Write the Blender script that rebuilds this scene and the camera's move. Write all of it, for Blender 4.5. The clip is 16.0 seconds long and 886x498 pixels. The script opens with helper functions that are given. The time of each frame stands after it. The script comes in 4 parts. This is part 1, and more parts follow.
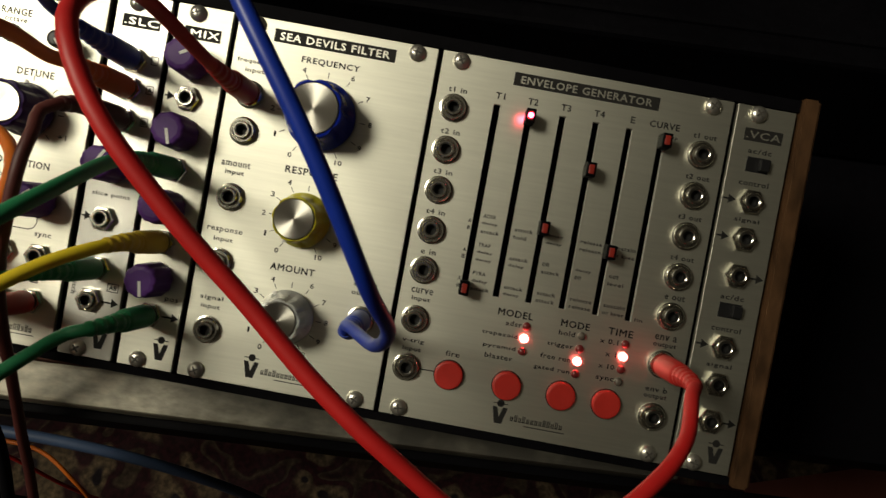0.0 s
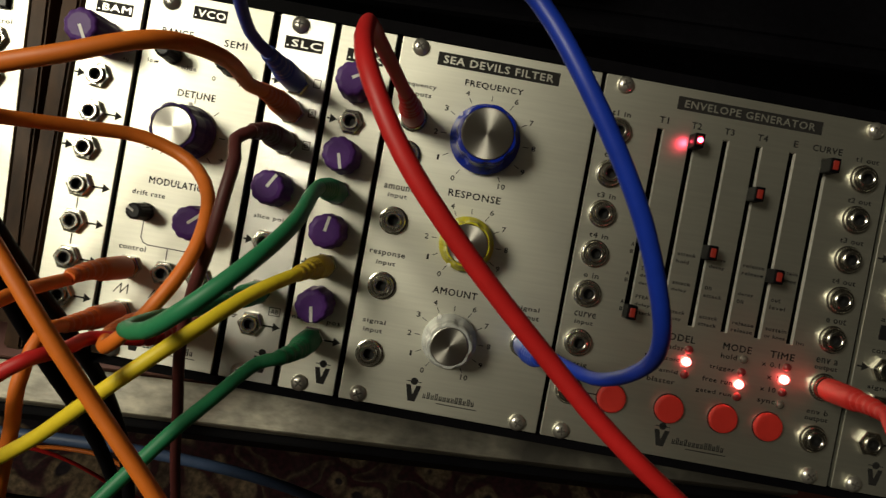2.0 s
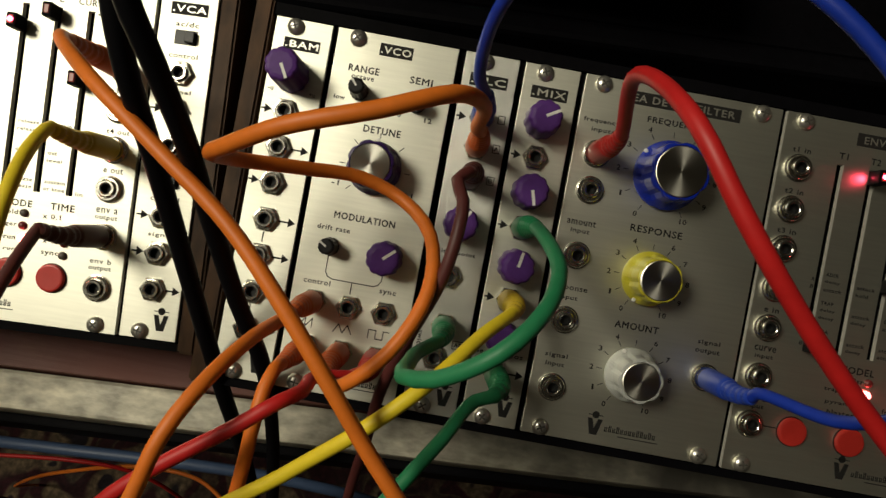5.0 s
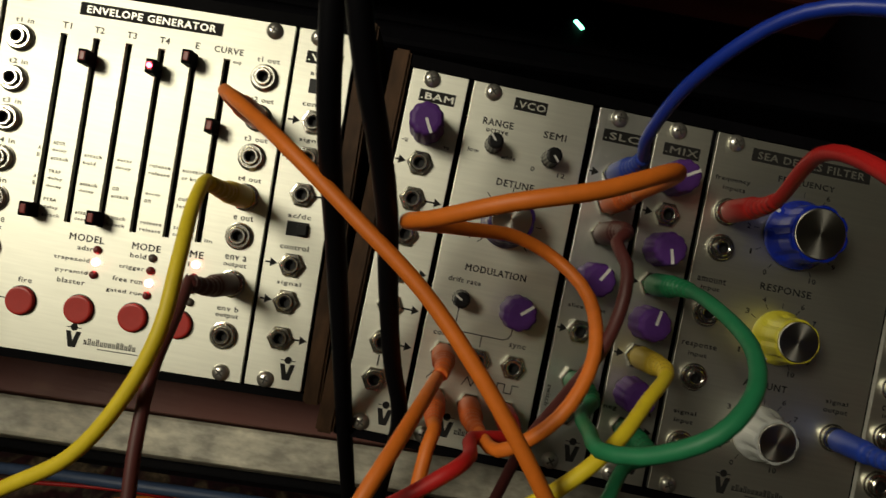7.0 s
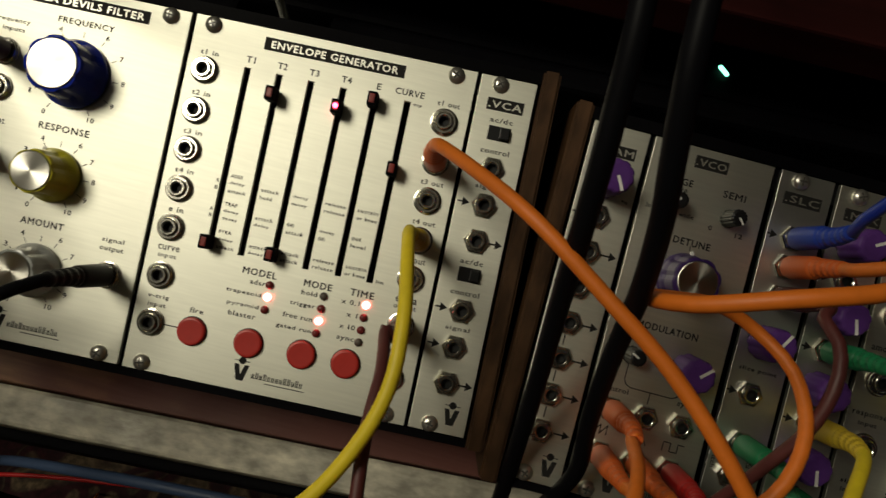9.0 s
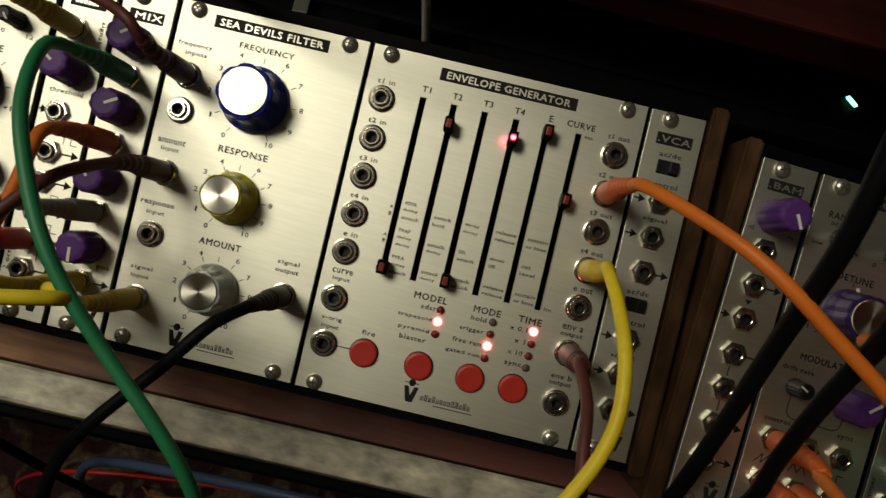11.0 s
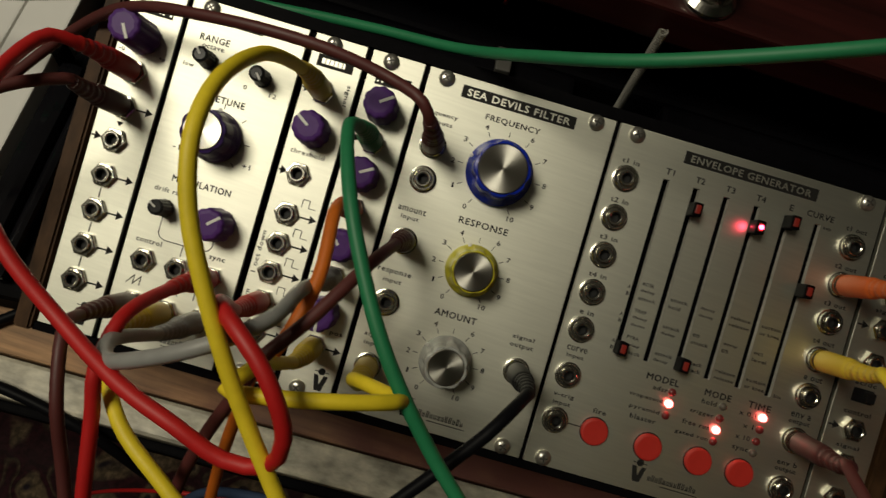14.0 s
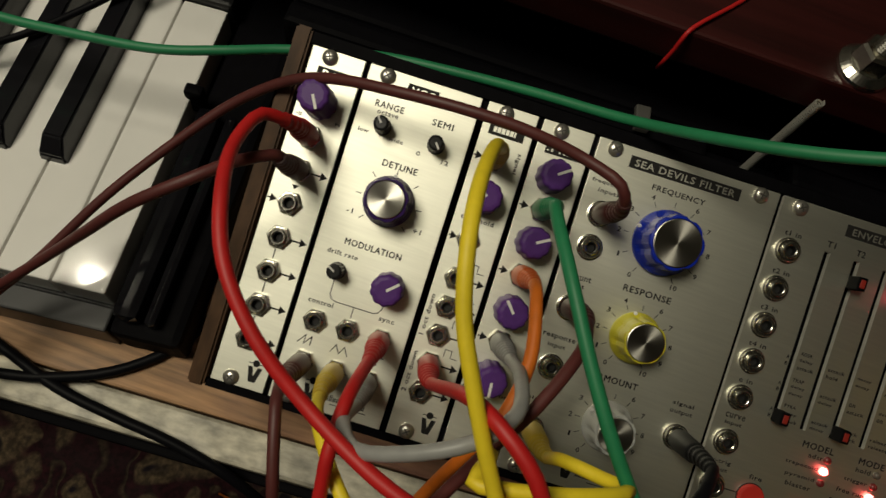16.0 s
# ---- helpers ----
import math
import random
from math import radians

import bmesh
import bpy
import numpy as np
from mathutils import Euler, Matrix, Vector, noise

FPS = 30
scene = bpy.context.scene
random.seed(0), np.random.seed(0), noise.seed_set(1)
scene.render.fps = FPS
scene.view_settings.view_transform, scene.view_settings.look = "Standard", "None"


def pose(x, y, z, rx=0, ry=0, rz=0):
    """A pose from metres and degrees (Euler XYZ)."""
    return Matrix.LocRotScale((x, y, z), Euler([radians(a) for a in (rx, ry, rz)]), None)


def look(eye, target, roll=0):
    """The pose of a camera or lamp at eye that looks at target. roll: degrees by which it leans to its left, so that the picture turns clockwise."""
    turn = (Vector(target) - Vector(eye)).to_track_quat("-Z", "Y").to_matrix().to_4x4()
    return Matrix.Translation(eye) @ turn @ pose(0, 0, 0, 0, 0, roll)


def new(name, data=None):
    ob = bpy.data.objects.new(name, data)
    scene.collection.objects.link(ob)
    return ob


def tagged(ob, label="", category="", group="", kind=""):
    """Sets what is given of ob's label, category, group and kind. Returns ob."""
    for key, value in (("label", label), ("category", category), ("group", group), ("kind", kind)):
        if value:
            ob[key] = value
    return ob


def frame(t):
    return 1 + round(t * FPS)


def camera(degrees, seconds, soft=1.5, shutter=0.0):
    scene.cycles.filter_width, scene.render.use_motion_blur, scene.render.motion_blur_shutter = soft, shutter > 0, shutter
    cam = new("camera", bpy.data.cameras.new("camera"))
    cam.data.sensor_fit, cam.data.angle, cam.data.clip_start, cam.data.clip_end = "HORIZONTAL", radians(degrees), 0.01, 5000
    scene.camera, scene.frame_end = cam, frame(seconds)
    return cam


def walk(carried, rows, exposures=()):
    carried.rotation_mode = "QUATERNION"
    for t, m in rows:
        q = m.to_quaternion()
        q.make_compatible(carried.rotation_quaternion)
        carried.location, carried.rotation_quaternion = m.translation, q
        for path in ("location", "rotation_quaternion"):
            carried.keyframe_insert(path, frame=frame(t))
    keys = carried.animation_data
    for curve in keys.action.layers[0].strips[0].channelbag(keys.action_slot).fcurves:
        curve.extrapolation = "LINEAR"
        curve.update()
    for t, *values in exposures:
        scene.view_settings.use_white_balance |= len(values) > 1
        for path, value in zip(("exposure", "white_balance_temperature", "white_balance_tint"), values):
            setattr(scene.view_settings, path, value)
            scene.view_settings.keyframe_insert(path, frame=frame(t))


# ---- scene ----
# ---------------------------------------------------------------- camera
cam = camera(67.0, 16.0, soft=1.35, shutter=0.4)
PATH = [
    (0.0, 0.1978, -0.0371, 1.0317, 22.91, -3.60, 9.78),
    (0.5, 0.1822, -0.0349, 1.0343, 22.73, -3.89, 9.23),
    (1.0, 0.1665, -0.0346, 1.0350, 22.41, -4.33, 8.62),
    (1.5, 0.1502, -0.0358, 1.0313, 22.30, -4.40, 8.95),
    (2.0, 0.1374, -0.0380, 1.0316, 22.49, -4.17, 9.55),
    (2.5, 0.1296, -0.0385, 1.0303, 22.57, -3.44, 7.51),
    (3.0, 0.1206, -0.0406, 1.0329, 23.18, -2.98, 8.81),
    (3.5, 0.1072, -0.0405, 1.0347, 23.55, -3.49, 10.04),
    (4.0, 0.0939, -0.0408, 1.0340, 23.05, -4.10, 9.40),
    (6.5, 0.0366, -0.0387, 1.0319, 23.23, -4.78, 10.24),
    (7.0, 0.0212, -0.0372, 1.0336, 24.31, -5.43, 10.43),
    (7.5, 0.0052, -0.0365, 1.0334, 24.92, -5.90, 11.15),
    (8.0, -0.0079, -0.0350, 1.0321, 24.80, -6.17, 12.33),
    (8.5, -0.0214, -0.0340, 1.0331, 24.41, -6.04, 13.11),
    (9.0, -0.0383, -0.0326, 1.0348, 23.82, -5.77, 13.71),
    (9.5, -0.0541, -0.0346, 1.0393, 22.96, -5.73, 14.17),
    (12.0, -0.1312, -0.0397, 1.0390, 23.31, -6.30, 15.87),
    (12.5, -0.1482, -0.0366, 1.0414, 23.06, -6.29, 16.47),
    (13.0, -0.1645, -0.0370, 1.0418, 23.13, -6.62, 16.93),
    (13.5, -0.1800, -0.0386, 1.0417, 22.86, -7.41, 16.89),
    (14.0, -0.1980, -0.0376, 1.0387, 22.20, -8.65, 17.18),
    (14.5, -0.2186, -0.0346, 1.0380, 21.75, -8.96, 17.51),
    (15.0, -0.2352, -0.0329, 1.0393, 21.64, -9.05, 18.05),
    (15.5, -0.2491, -0.0323, 1.0417, 22.29, -8.79, 17.99),
    (16.0, -0.2635, -0.0352, 1.0437, 21.56, -8.89, 18.46),
]
EXPOSURES = [(0.0, 0.48), (4.0, 0.45), (6.5, 0.04), (8.0, -0.37), (12.0, -0.43), (13.5, -0.41), (16.0, -0.2)]
walk(cam, [(t, pose(x, y, z, rx, ry, rz)) for t, x, y, z, rx, ry, rz in PATH], EXPOSURES)

# ---------------------------------------------------------------- light
MM = 0.001
TABLE_Z = 0.72                 # table top above the floor
RACK = pose(0, 0, 0.7921, 24, 0, 0)   # the racks lean back: panel millimetres to the room
world = bpy.data.worlds.new("world")
world.use_nodes = True
world.node_tree.nodes["Background"].inputs["Color"].default_value = (0.55, 0.62, 1.0, 1)
world.node_tree.nodes["Background"].inputs["Strength"].default_value = 0.003
scene.world = world


def lamp_at(name, place, target, watts, size, colour, kind="AREA"):
    data = bpy.data.lights.new(name, kind)
    data.energy, data.color = watts, colour
    if kind == "AREA":
        data.shape, data.size = "DISK", size
    else:
        data.shadow_soft_size = size
    ob = new(name, data)
    ob.matrix_world = look(place, target)
    return ob


# one warm room lamp, up to the left of the player
lamp_at("room_lamp", (-0.83, -0.14, 2.12), (0.0, 0.0, 0.8), 48.0, 0.25, (1.0, 0.93, 0.725), "POINT")
lamp_at("lamp_bulb", (-0.98, 0.27, 2.05), (0.0, 0.0, 0.8), 3.0, 0.02, (1.0, 0.93, 0.725), "POINT")

# ---------------------------------------------------------------- materials


def material(name, colour, rough=0.5, metal=0.0, grain=0.0, scale=400.0, bump=0.0, stain=0.0, stain_scale=12.0, stretch=(1, 1, 1), spec=0.5, coat=0.0):
    """A principled material with fine grain, larger stains and relief, in object metres."""
    m = bpy.data.materials.new(name)
    m.use_nodes = True
    nt = m.node_tree
    b = nt.nodes["Principled BSDF"]
    b.inputs["Base Color"].default_value = (*colour, 1)
    b.inputs["Roughness"].default_value = rough
    b.inputs["Metallic"].default_value = metal
    b.inputs["Specular IOR Level"].default_value = spec
    b.inputs["Coat Weight"].default_value = coat
    if not (grain or bump or stain):
        return m
    geo = nt.nodes.new("ShaderNodeNewGeometry")
    mapping = nt.nodes.new("ShaderNodeMapping")
    mapping.inputs["Scale"].default_value = stretch
    nt.links.new(geo.outputs["Position"], mapping.inputs["Vector"])
    fine = nt.nodes.new("ShaderNodeTexNoise")
    fine.inputs["Scale"].default_value, fine.inputs["Detail"].default_value = scale, 4
    nt.links.new(mapping.outputs["Vector"], fine.inputs["Vector"])
    wide = nt.nodes.new("ShaderNodeTexNoise")
    wide.inputs["Scale"].default_value, wide.inputs["Detail"].default_value = stain_scale, 5
    nt.links.new(geo.outputs["Position"], wide.inputs["Vector"])

    def ranged(node, amount):
        r = nt.nodes.new("ShaderNodeMapRange")
        r.inputs["From Min"].default_value, r.inputs["From Max"].default_value = 0.3, 0.7
        r.inputs["To Min"].default_value, r.inputs["To Max"].default_value = 1 - amount, 1 + amount
        nt.links.new(node.outputs["Fac"], r.inputs["Value"])
        return r

    both = nt.nodes.new("ShaderNodeMath")
    both.operation = "MULTIPLY"
    nt.links.new(ranged(fine, grain).outputs[0], both.inputs[0])
    nt.links.new(ranged(wide, stain).outputs[0], both.inputs[1])
    tint = nt.nodes.new("ShaderNodeVectorMath")
    tint.operation = "SCALE"
    tint.inputs[0].default_value = colour
    nt.links.new(both.outputs[0], tint.inputs["Scale"])
    nt.links.new(tint.outputs[0], b.inputs["Base Color"])
    gloss = nt.nodes.new("ShaderNodeMath")
    gloss.operation = "MULTIPLY"
    gloss.inputs[1].default_value = rough
    nt.links.new(ranged(wide, stain * 0.6).outputs[0], gloss.inputs[0])
    nt.links.new(gloss.outputs[0], b.inputs["Roughness"])
    if bump:
        bp = nt.nodes.new("ShaderNodeBump")
        bp.inputs["Strength"].default_value, bp.inputs["Distance"].default_value = bump, 0.0004
        nt.links.new(fine.outputs["Fac"], bp.inputs["Height"])
        nt.links.new(bp.outputs[0], b.inputs["Normal"])
    return m


def spun(name, colour, rough):
    """Spun aluminium, with a radial sheen."""
    m = material(name, colour, rough, 1.0)
    nt = m.node_tree
    b = nt.nodes["Principled BSDF"]
    b.inputs["Anisotropic"].default_value = 0.85
    tan = nt.nodes.new("ShaderNodeTangent")
    tan.direction_type, tan.axis = "RADIAL", "Z"
    nt.links.new(tan.outputs[0], b.inputs["Tangent"])
    return m


def glow(name, colour, strength):
    m = material(name, colour, 0.3)
    b = m.node_tree.nodes["Principled BSDF"]
    b.inputs["Emission Color"].default_value = (*colour, 1)
    b.inputs["Emission Strength"].default_value = strength
    return m


PANEL = material("satin_aluminium", (0.80, 0.795, 0.69), 0.46, 1.0, 0.04, 900, 0.03, 0.05, 9, (0.06, 1, 1))
FILM = material("filmed_aluminium", (0.72, 0.72, 0.67), 0.36, 1.0, 0.05, 60, 0.0, 0.12, 40)
nt = FILM.node_tree
wrinkle = nt.nodes.new("ShaderNodeTexNoise")
wrinkle.inputs["Scale"].default_value, wrinkle.inputs["Detail"].default_value, wrinkle.inputs["Distortion"].default_value = 60, 2, 1.5
crease = nt.nodes.new("ShaderNodeBump")
crease.inputs["Strength"].default_value, crease.inputs["Distance"].default_value = 0.18, 0.0008
nt.links.new(wrinkle.outputs["Fac"], crease.inputs["Height"])
nt.links.new(crease.outputs[0], nt.nodes["Principled BSDF"].inputs["Normal"])


def satin(m, rough, matt):
    """Satin metal with a short-tailed sheen: a glossy lobe over a little diffuse."""
    nt = m.node_tree
    b = nt.nodes["Principled BSDF"]
    gl = nt.nodes.new("ShaderNodeBsdfAnisotropic")
    gl.distribution = "BECKMANN"
    gl.inputs["Roughness"].default_value = rough
    gl.inputs["Color"].default_value = b.inputs["Base Color"].default_value
    df = nt.nodes.new("ShaderNodeBsdfDiffuse")
    df.inputs["Color"].default_value = b.inputs["Base Color"].default_value
    mx = nt.nodes.new("ShaderNodeMixShader")
    mx.inputs["Fac"].default_value = matt
    for name, sockets in (("Base Color", (gl.inputs["Color"], df.inputs["Color"])), ("Normal", (gl.inputs["Normal"],))):
        for k in b.inputs[name].links:
            for q in sockets:
                nt.links.new(k.from_socket, q)
    nt.links.new(gl.outputs[0], mx.inputs[1])
    nt.links.new(df.outputs[0], mx.inputs[2])
    nt.links.new(mx.outputs[0], nt.nodes["Material Output"].inputs["Surface"])
    nt.nodes.remove(b)


PLATE_B = material("black_print", (0.016, 0.015, 0.014), 0.65, spec=0.25)
PRINT = material("panel_ink", (0.016, 0.0155, 0.015), 0.65, spec=0.2)
BARE = material("unprinted_metal", (0.80, 0.795, 0.71), 0.5, 1.0)
satin(PANEL, 0.50, 0.09)
satin(BARE, 0.46, 0.12)
NICKEL = material("nickel", (0.68, 0.66, 0.59), 0.22, 1.0, 0.12, 900, 0.0, 0.1, 200)
STEEL = material("screw_steel", (0.68, 0.66, 0.60), 0.30, 0.9)
SLOT_DARK = material("screw_slot", (0.06, 0.055, 0.048), 0.5)
TIN = material("milled_edge", (0.66, 0.645, 0.58), 0.5, 0.3, 0.1, 500, 0.05, 0.15, 60)
HOLE = material("jack_hole", (0.006, 0.006, 0.006), 0.6)
BLACK = material("black_painted_metal", (0.0026, 0.0024, 0.0034), 0.65, 0.0, 0.2, 300, 0.1, 0.25, 15, spec=0.05)
BLACK_P = material("black_plastic", (0.010, 0.010, 0.011), 0.4, spec=0.35)
PURPLE = material("purple_plastic", (0.098, 0.034, 0.20), 0.42, 0, 0.06, 500, 0.04, 0.06, 100, spec=0.2)
DEEP = material("dark_violet_plastic", (0.04, 0.016, 0.11), 0.36, spec=0.3)
BLUE = material("blue_plastic", (0.008, 0.026, 0.38), 0.24, spec=0.35)
YELLOW = material("yellow_plastic", (0.62, 0.56, 0.035), 0.3)
CLEAR = material("clear_grey_plastic", (0.72, 0.74, 0.72), 0.2)
CLEAR.node_tree.nodes["Principled BSDF"].inputs["Transmission Weight"].default_value = 0.35
CAP = spun("spun_cap", (0.58, 0.565, 0.51), 0.32)
WHITE = material("white_line", (0.8, 0.79, 0.76), 0.5)
RED_BTN = material("red_button", (0.50, 0.028, 0.02), 0.42, 0, 0.04, 400, 0.02, 0.05, 60)
LED_ON = glow("led_lit", (1.0, 0.10, 0.09), 24.0)
LED_OFF = material("led_dark", (0.16, 0.02, 0.02), 0.35)
LED_GREY = material("led_grey", (0.10, 0.085, 0.07), 0.4)
LED_RED = glow("slider_led_lit", (1.0, 0.03, 0.07), 34.0)
LED_AMBER = material("slider_led_dark", (0.26, 0.022, 0.014), 0.35)
CHEEK = material("walnut", (0.062, 0.031, 0.014), 0.55, 0, 0.45, 130, 0.25, 0.2, 18, (1.6, 0.09, 1.6), spec=0.2)
TABLE = material("worn_wood", (0.34, 0.19, 0.09), 0.6, 0, 0.55, 190, 0.6, 0.35, 14, (0.12, 1.5, 1.5))
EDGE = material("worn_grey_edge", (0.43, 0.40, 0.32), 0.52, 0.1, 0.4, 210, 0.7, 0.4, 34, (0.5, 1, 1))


def painted_end(m, x0, x1, tone):
    """Blends the colour into a second one along x between two places, with a noisy border."""
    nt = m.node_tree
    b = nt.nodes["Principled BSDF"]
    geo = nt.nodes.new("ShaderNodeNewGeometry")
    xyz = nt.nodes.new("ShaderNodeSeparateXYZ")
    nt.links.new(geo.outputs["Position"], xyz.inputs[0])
    ripple = nt.nodes.new("ShaderNodeTexNoise")
    ripple.inputs["Scale"].default_value, ripple.inputs["Detail"].default_value = 38, 8
    nt.links.new(geo.outputs["Position"], ripple.inputs["Vector"])
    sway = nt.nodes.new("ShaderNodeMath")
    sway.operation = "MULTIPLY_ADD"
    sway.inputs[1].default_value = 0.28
    nt.links.new(ripple.outputs["Fac"], sway.inputs[0])
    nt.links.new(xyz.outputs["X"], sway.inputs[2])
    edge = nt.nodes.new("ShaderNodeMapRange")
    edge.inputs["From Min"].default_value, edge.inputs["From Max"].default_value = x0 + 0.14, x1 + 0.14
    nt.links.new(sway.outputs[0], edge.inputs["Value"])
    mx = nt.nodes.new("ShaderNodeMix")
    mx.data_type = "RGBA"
    mx.inputs[7].default_value = (*tone, 1)
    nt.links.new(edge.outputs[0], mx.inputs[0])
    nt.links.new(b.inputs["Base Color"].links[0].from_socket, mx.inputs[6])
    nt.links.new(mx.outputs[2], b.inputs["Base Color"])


# tan wood at the left, darker reddish brown to the right
painted_end(TABLE, -0.36, -0.14, (0.15, 0.048, 0.036))
# the strip's dimming away from the lamp is put into its colour
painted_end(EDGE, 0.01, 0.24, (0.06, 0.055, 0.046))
MAHOGANY = material("mahogany", (0.032, 0.0055, 0.005), 0.4, 0, 0.4, 90, 0.08, 0.25, 7, (0.06, 1.3, 1.3))
IVORY = material("white_key", (0.88, 0.865, 0.83), 0.12, 0, 0.02, 50, 0, 0.03, 20, coat=0.4)
EBONY = material("black_key", (0.008, 0.008, 0.01), 0.16)
GLOSS = material("gloss_black", (0.006, 0.006, 0.008), 0.1, spec=0.6)
SPRING = material("spring_steel", (0.78, 0.76, 0.70), 0.32, 0.8)
GREEN_LED = glow("green_led", (0.22, 1.0, 0.62), 5.0)

# ---------------------------------------------------------------- mesh helpers
CACHE = {}


def mesh_of(key, bm, mat, smooth=False):
    me = bpy.data.meshes.new(key if isinstance(key, str) else str(key[0]))
    if smooth:
        for f in bm.faces:
            f.smooth = True
    bm.to_mesh(me)
    bm.free()
    for m in (mat if isinstance(mat, (list, tuple)) else [mat]):
        me.materials.append(m)
    return me


def hang(name, me, parent, m=None, label=""):
    """An object on the mesh me, under parent, at the local pose m."""
    ob = new(name, me)
    ob.parent = parent
    if m is not None:
        ob.matrix_basis = m
    return tagged(ob, label)


def part(name, bm, mat, parent, label="", m=None, smooth=False):
    return hang(name, mesh_of(name, bm, mat, smooth), parent, m, label)


def root(name, m, label, category, group="", kind=""):
    ob = new(name)
    ob.empty_display_size = 0.01
    ob.matrix_world = m
    return tagged(ob, label, category, group, kind)


def box(bm, x0, x1, y0, y1, z0, z1, bevel=0.0, m=None):
    vs = [bm.verts.new((x, y, z)) for x in (x0, x1) for y in (y0, y1) for z in (z0, z1)]
    q = ((0, 1, 3, 2), (4, 6, 7, 5), (0, 4, 5, 1), (2, 3, 7, 6), (0, 2, 6, 4), (1, 5, 7, 3))
    fs = [bm.faces.new([vs[i] for i in f]) for f in q]
    if m is not None:
        bmesh.ops.transform(bm, matrix=m, verts=vs)
    if bevel:
        es = list({e for f in fs for e in f.edges})
        bmesh.ops.bevel(bm, geom=es, offset=bevel, segments=2, affect="EDGES", profile=0.6)
    return bm


def block(x0, x1, y0, y1, z0, z1, bevel=0.0):
    return box(bmesh.new(), x0, x1, y0, y1, z0, z1, bevel)


def lathe(bm, profile, n=32, flute=None, m=None):
    """A turned body: profile of (radius, z); flute(angle, radius, z) may shape the radius."""
    rings = []
    for r, z in profile:
        ring = []
        for i in range(n):
            a = 2 * math.pi * i / n
            rr = flute(a, r, z) if flute else r
            ring.append(bm.verts.new((rr * math.cos(a), rr * math.sin(a), z)))
        rings.append(ring)
    for a, b in zip(rings, rings[1:]):
        for i in range(n):
            bm.faces.new((a[i], a[(i + 1) % n], b[(i + 1) % n], b[i]))
    bm.faces.new(list(reversed(rings[0])))
    bm.faces.new(rings[-1])
    if m is not None:
        bmesh.ops.transform(bm, matrix=m, verts=[v for ring in rings for v in ring])
    return bm


def turned(profile, n=32, flute=None):
    return lathe(bmesh.new(), [(r * MM, z * MM) for r, z in profile], n, flute)


def at(x, y, z=0.0, turn=0.0):
    """Local pose in millimetres."""
    return pose(x * MM, y * MM, z * MM, 0, 0, turn)


def shared(key, make):
    if key not in CACHE:
        CACHE[key] = make()
    return CACHE[key]


def text_mesh(s, width, height, mat):
    """The word s, width by height millimetres, centred on its own origin."""
    key = ("word", s, width, height, mat.name)
    if key not in CACHE:
        cu = bpy.data.curves.new("word", "FONT")
        cu.body, cu.align_x = s, "CENTER"
        cu.resolution_u, cu.space_character = 2, 1.12
        ob = bpy.data.objects.new("word", cu)
        scene.collection.objects.link(ob)
        dg = bpy.context.evaluated_depsgraph_get()
        me = bpy.data.meshes.new_from_object(ob.evaluated_get(dg))
        bpy.data.objects.remove(ob)
        co = np.empty(len(me.vertices) * 3)
        me.vertices.foreach_get("co", co)
        co = co.reshape(-1, 3)
        lo, hi = co.min(0), co.max(0)
        co = (co - (lo + hi) / 2) * (width * MM / (hi[0] - lo[0]), height * MM / (hi[1] - lo[1]), 0)
        # a heavier face: the strokes laid again a hair aside
        heavy = 0.034 * height
        faces = [tuple(p.vertices) for p in me.polygons]
        co = np.concatenate([co + np.array((dx * heavy * MM, dy * heavy * MM, k * 0.000004)) for k, (dx, dy) in enumerate(((-1, 0), (1, 0), (0, 0.8), (0, -0.8)))])
        n = len(me.vertices)
        bold = bpy.data.meshes.new("word")
        bold.from_pydata(co.tolist(), [], [tuple(i + k * n for i in f) for k in range(4) for f in faces])
        bpy.data.meshes.remove(me)
        bold.materials.append(mat)
        CACHE[key] = bold
    return CACHE[key]


INK_Z = 0.06     # printed ink stands a hair above the panel, in millimetres


def word(parent, s, x, y, width, height, mat=None, turn=0.0, z=INK_Z):
    return hang("lettering", text_mesh(s, width, height, mat or PRINT), parent, at(x, y, z, turn))


def bars(parent, x, y, width, rows, step=1.9, height=0.8, seed=0, mat=None):
    """Small print that cannot be read: rows of plain bars."""
    rnd = random.Random(seed)
    bm = bmesh.new()
    for i in range(rows):
        w = width * rnd.uniform(0.75, 1.0)
        a = -width / 2
        while a < -width / 2 + w - 0.4:
            b = min(a + rnd.uniform(0.7, 1.4), -width / 2 + w)
            vs = [bm.verts.new((p * MM, q * MM, 0)) for p, q in ((a, -i * step), (b, -i * step), (b, height - i * step), (a, height - i * step))]
            bm.faces.new(vs)
            a = b + 0.3
    return part("small_print", bm, mat or PRINT, parent, "", at(x, y, INK_Z if mat is None else 0.09))


def ink_line(bm, pts, width):
    """A printed line through points in millimetres."""
    for (ax, ay), (bx, by) in zip(pts, pts[1:]):
        d = Vector((bx - ax, by - ay))
        n = Vector((-d.y, d.x)).normalized() * width / 2
        e = d.normalized() * width / 2
        vs = [bm.verts.new((p.x * MM, p.y * MM, 0)) for p in (Vector((ax, ay)) - e + n, Vector((ax, ay)) - e - n, Vector((bx, by)) + e - n, Vector((bx, by)) + e + n)]
        bm.faces.new(vs)


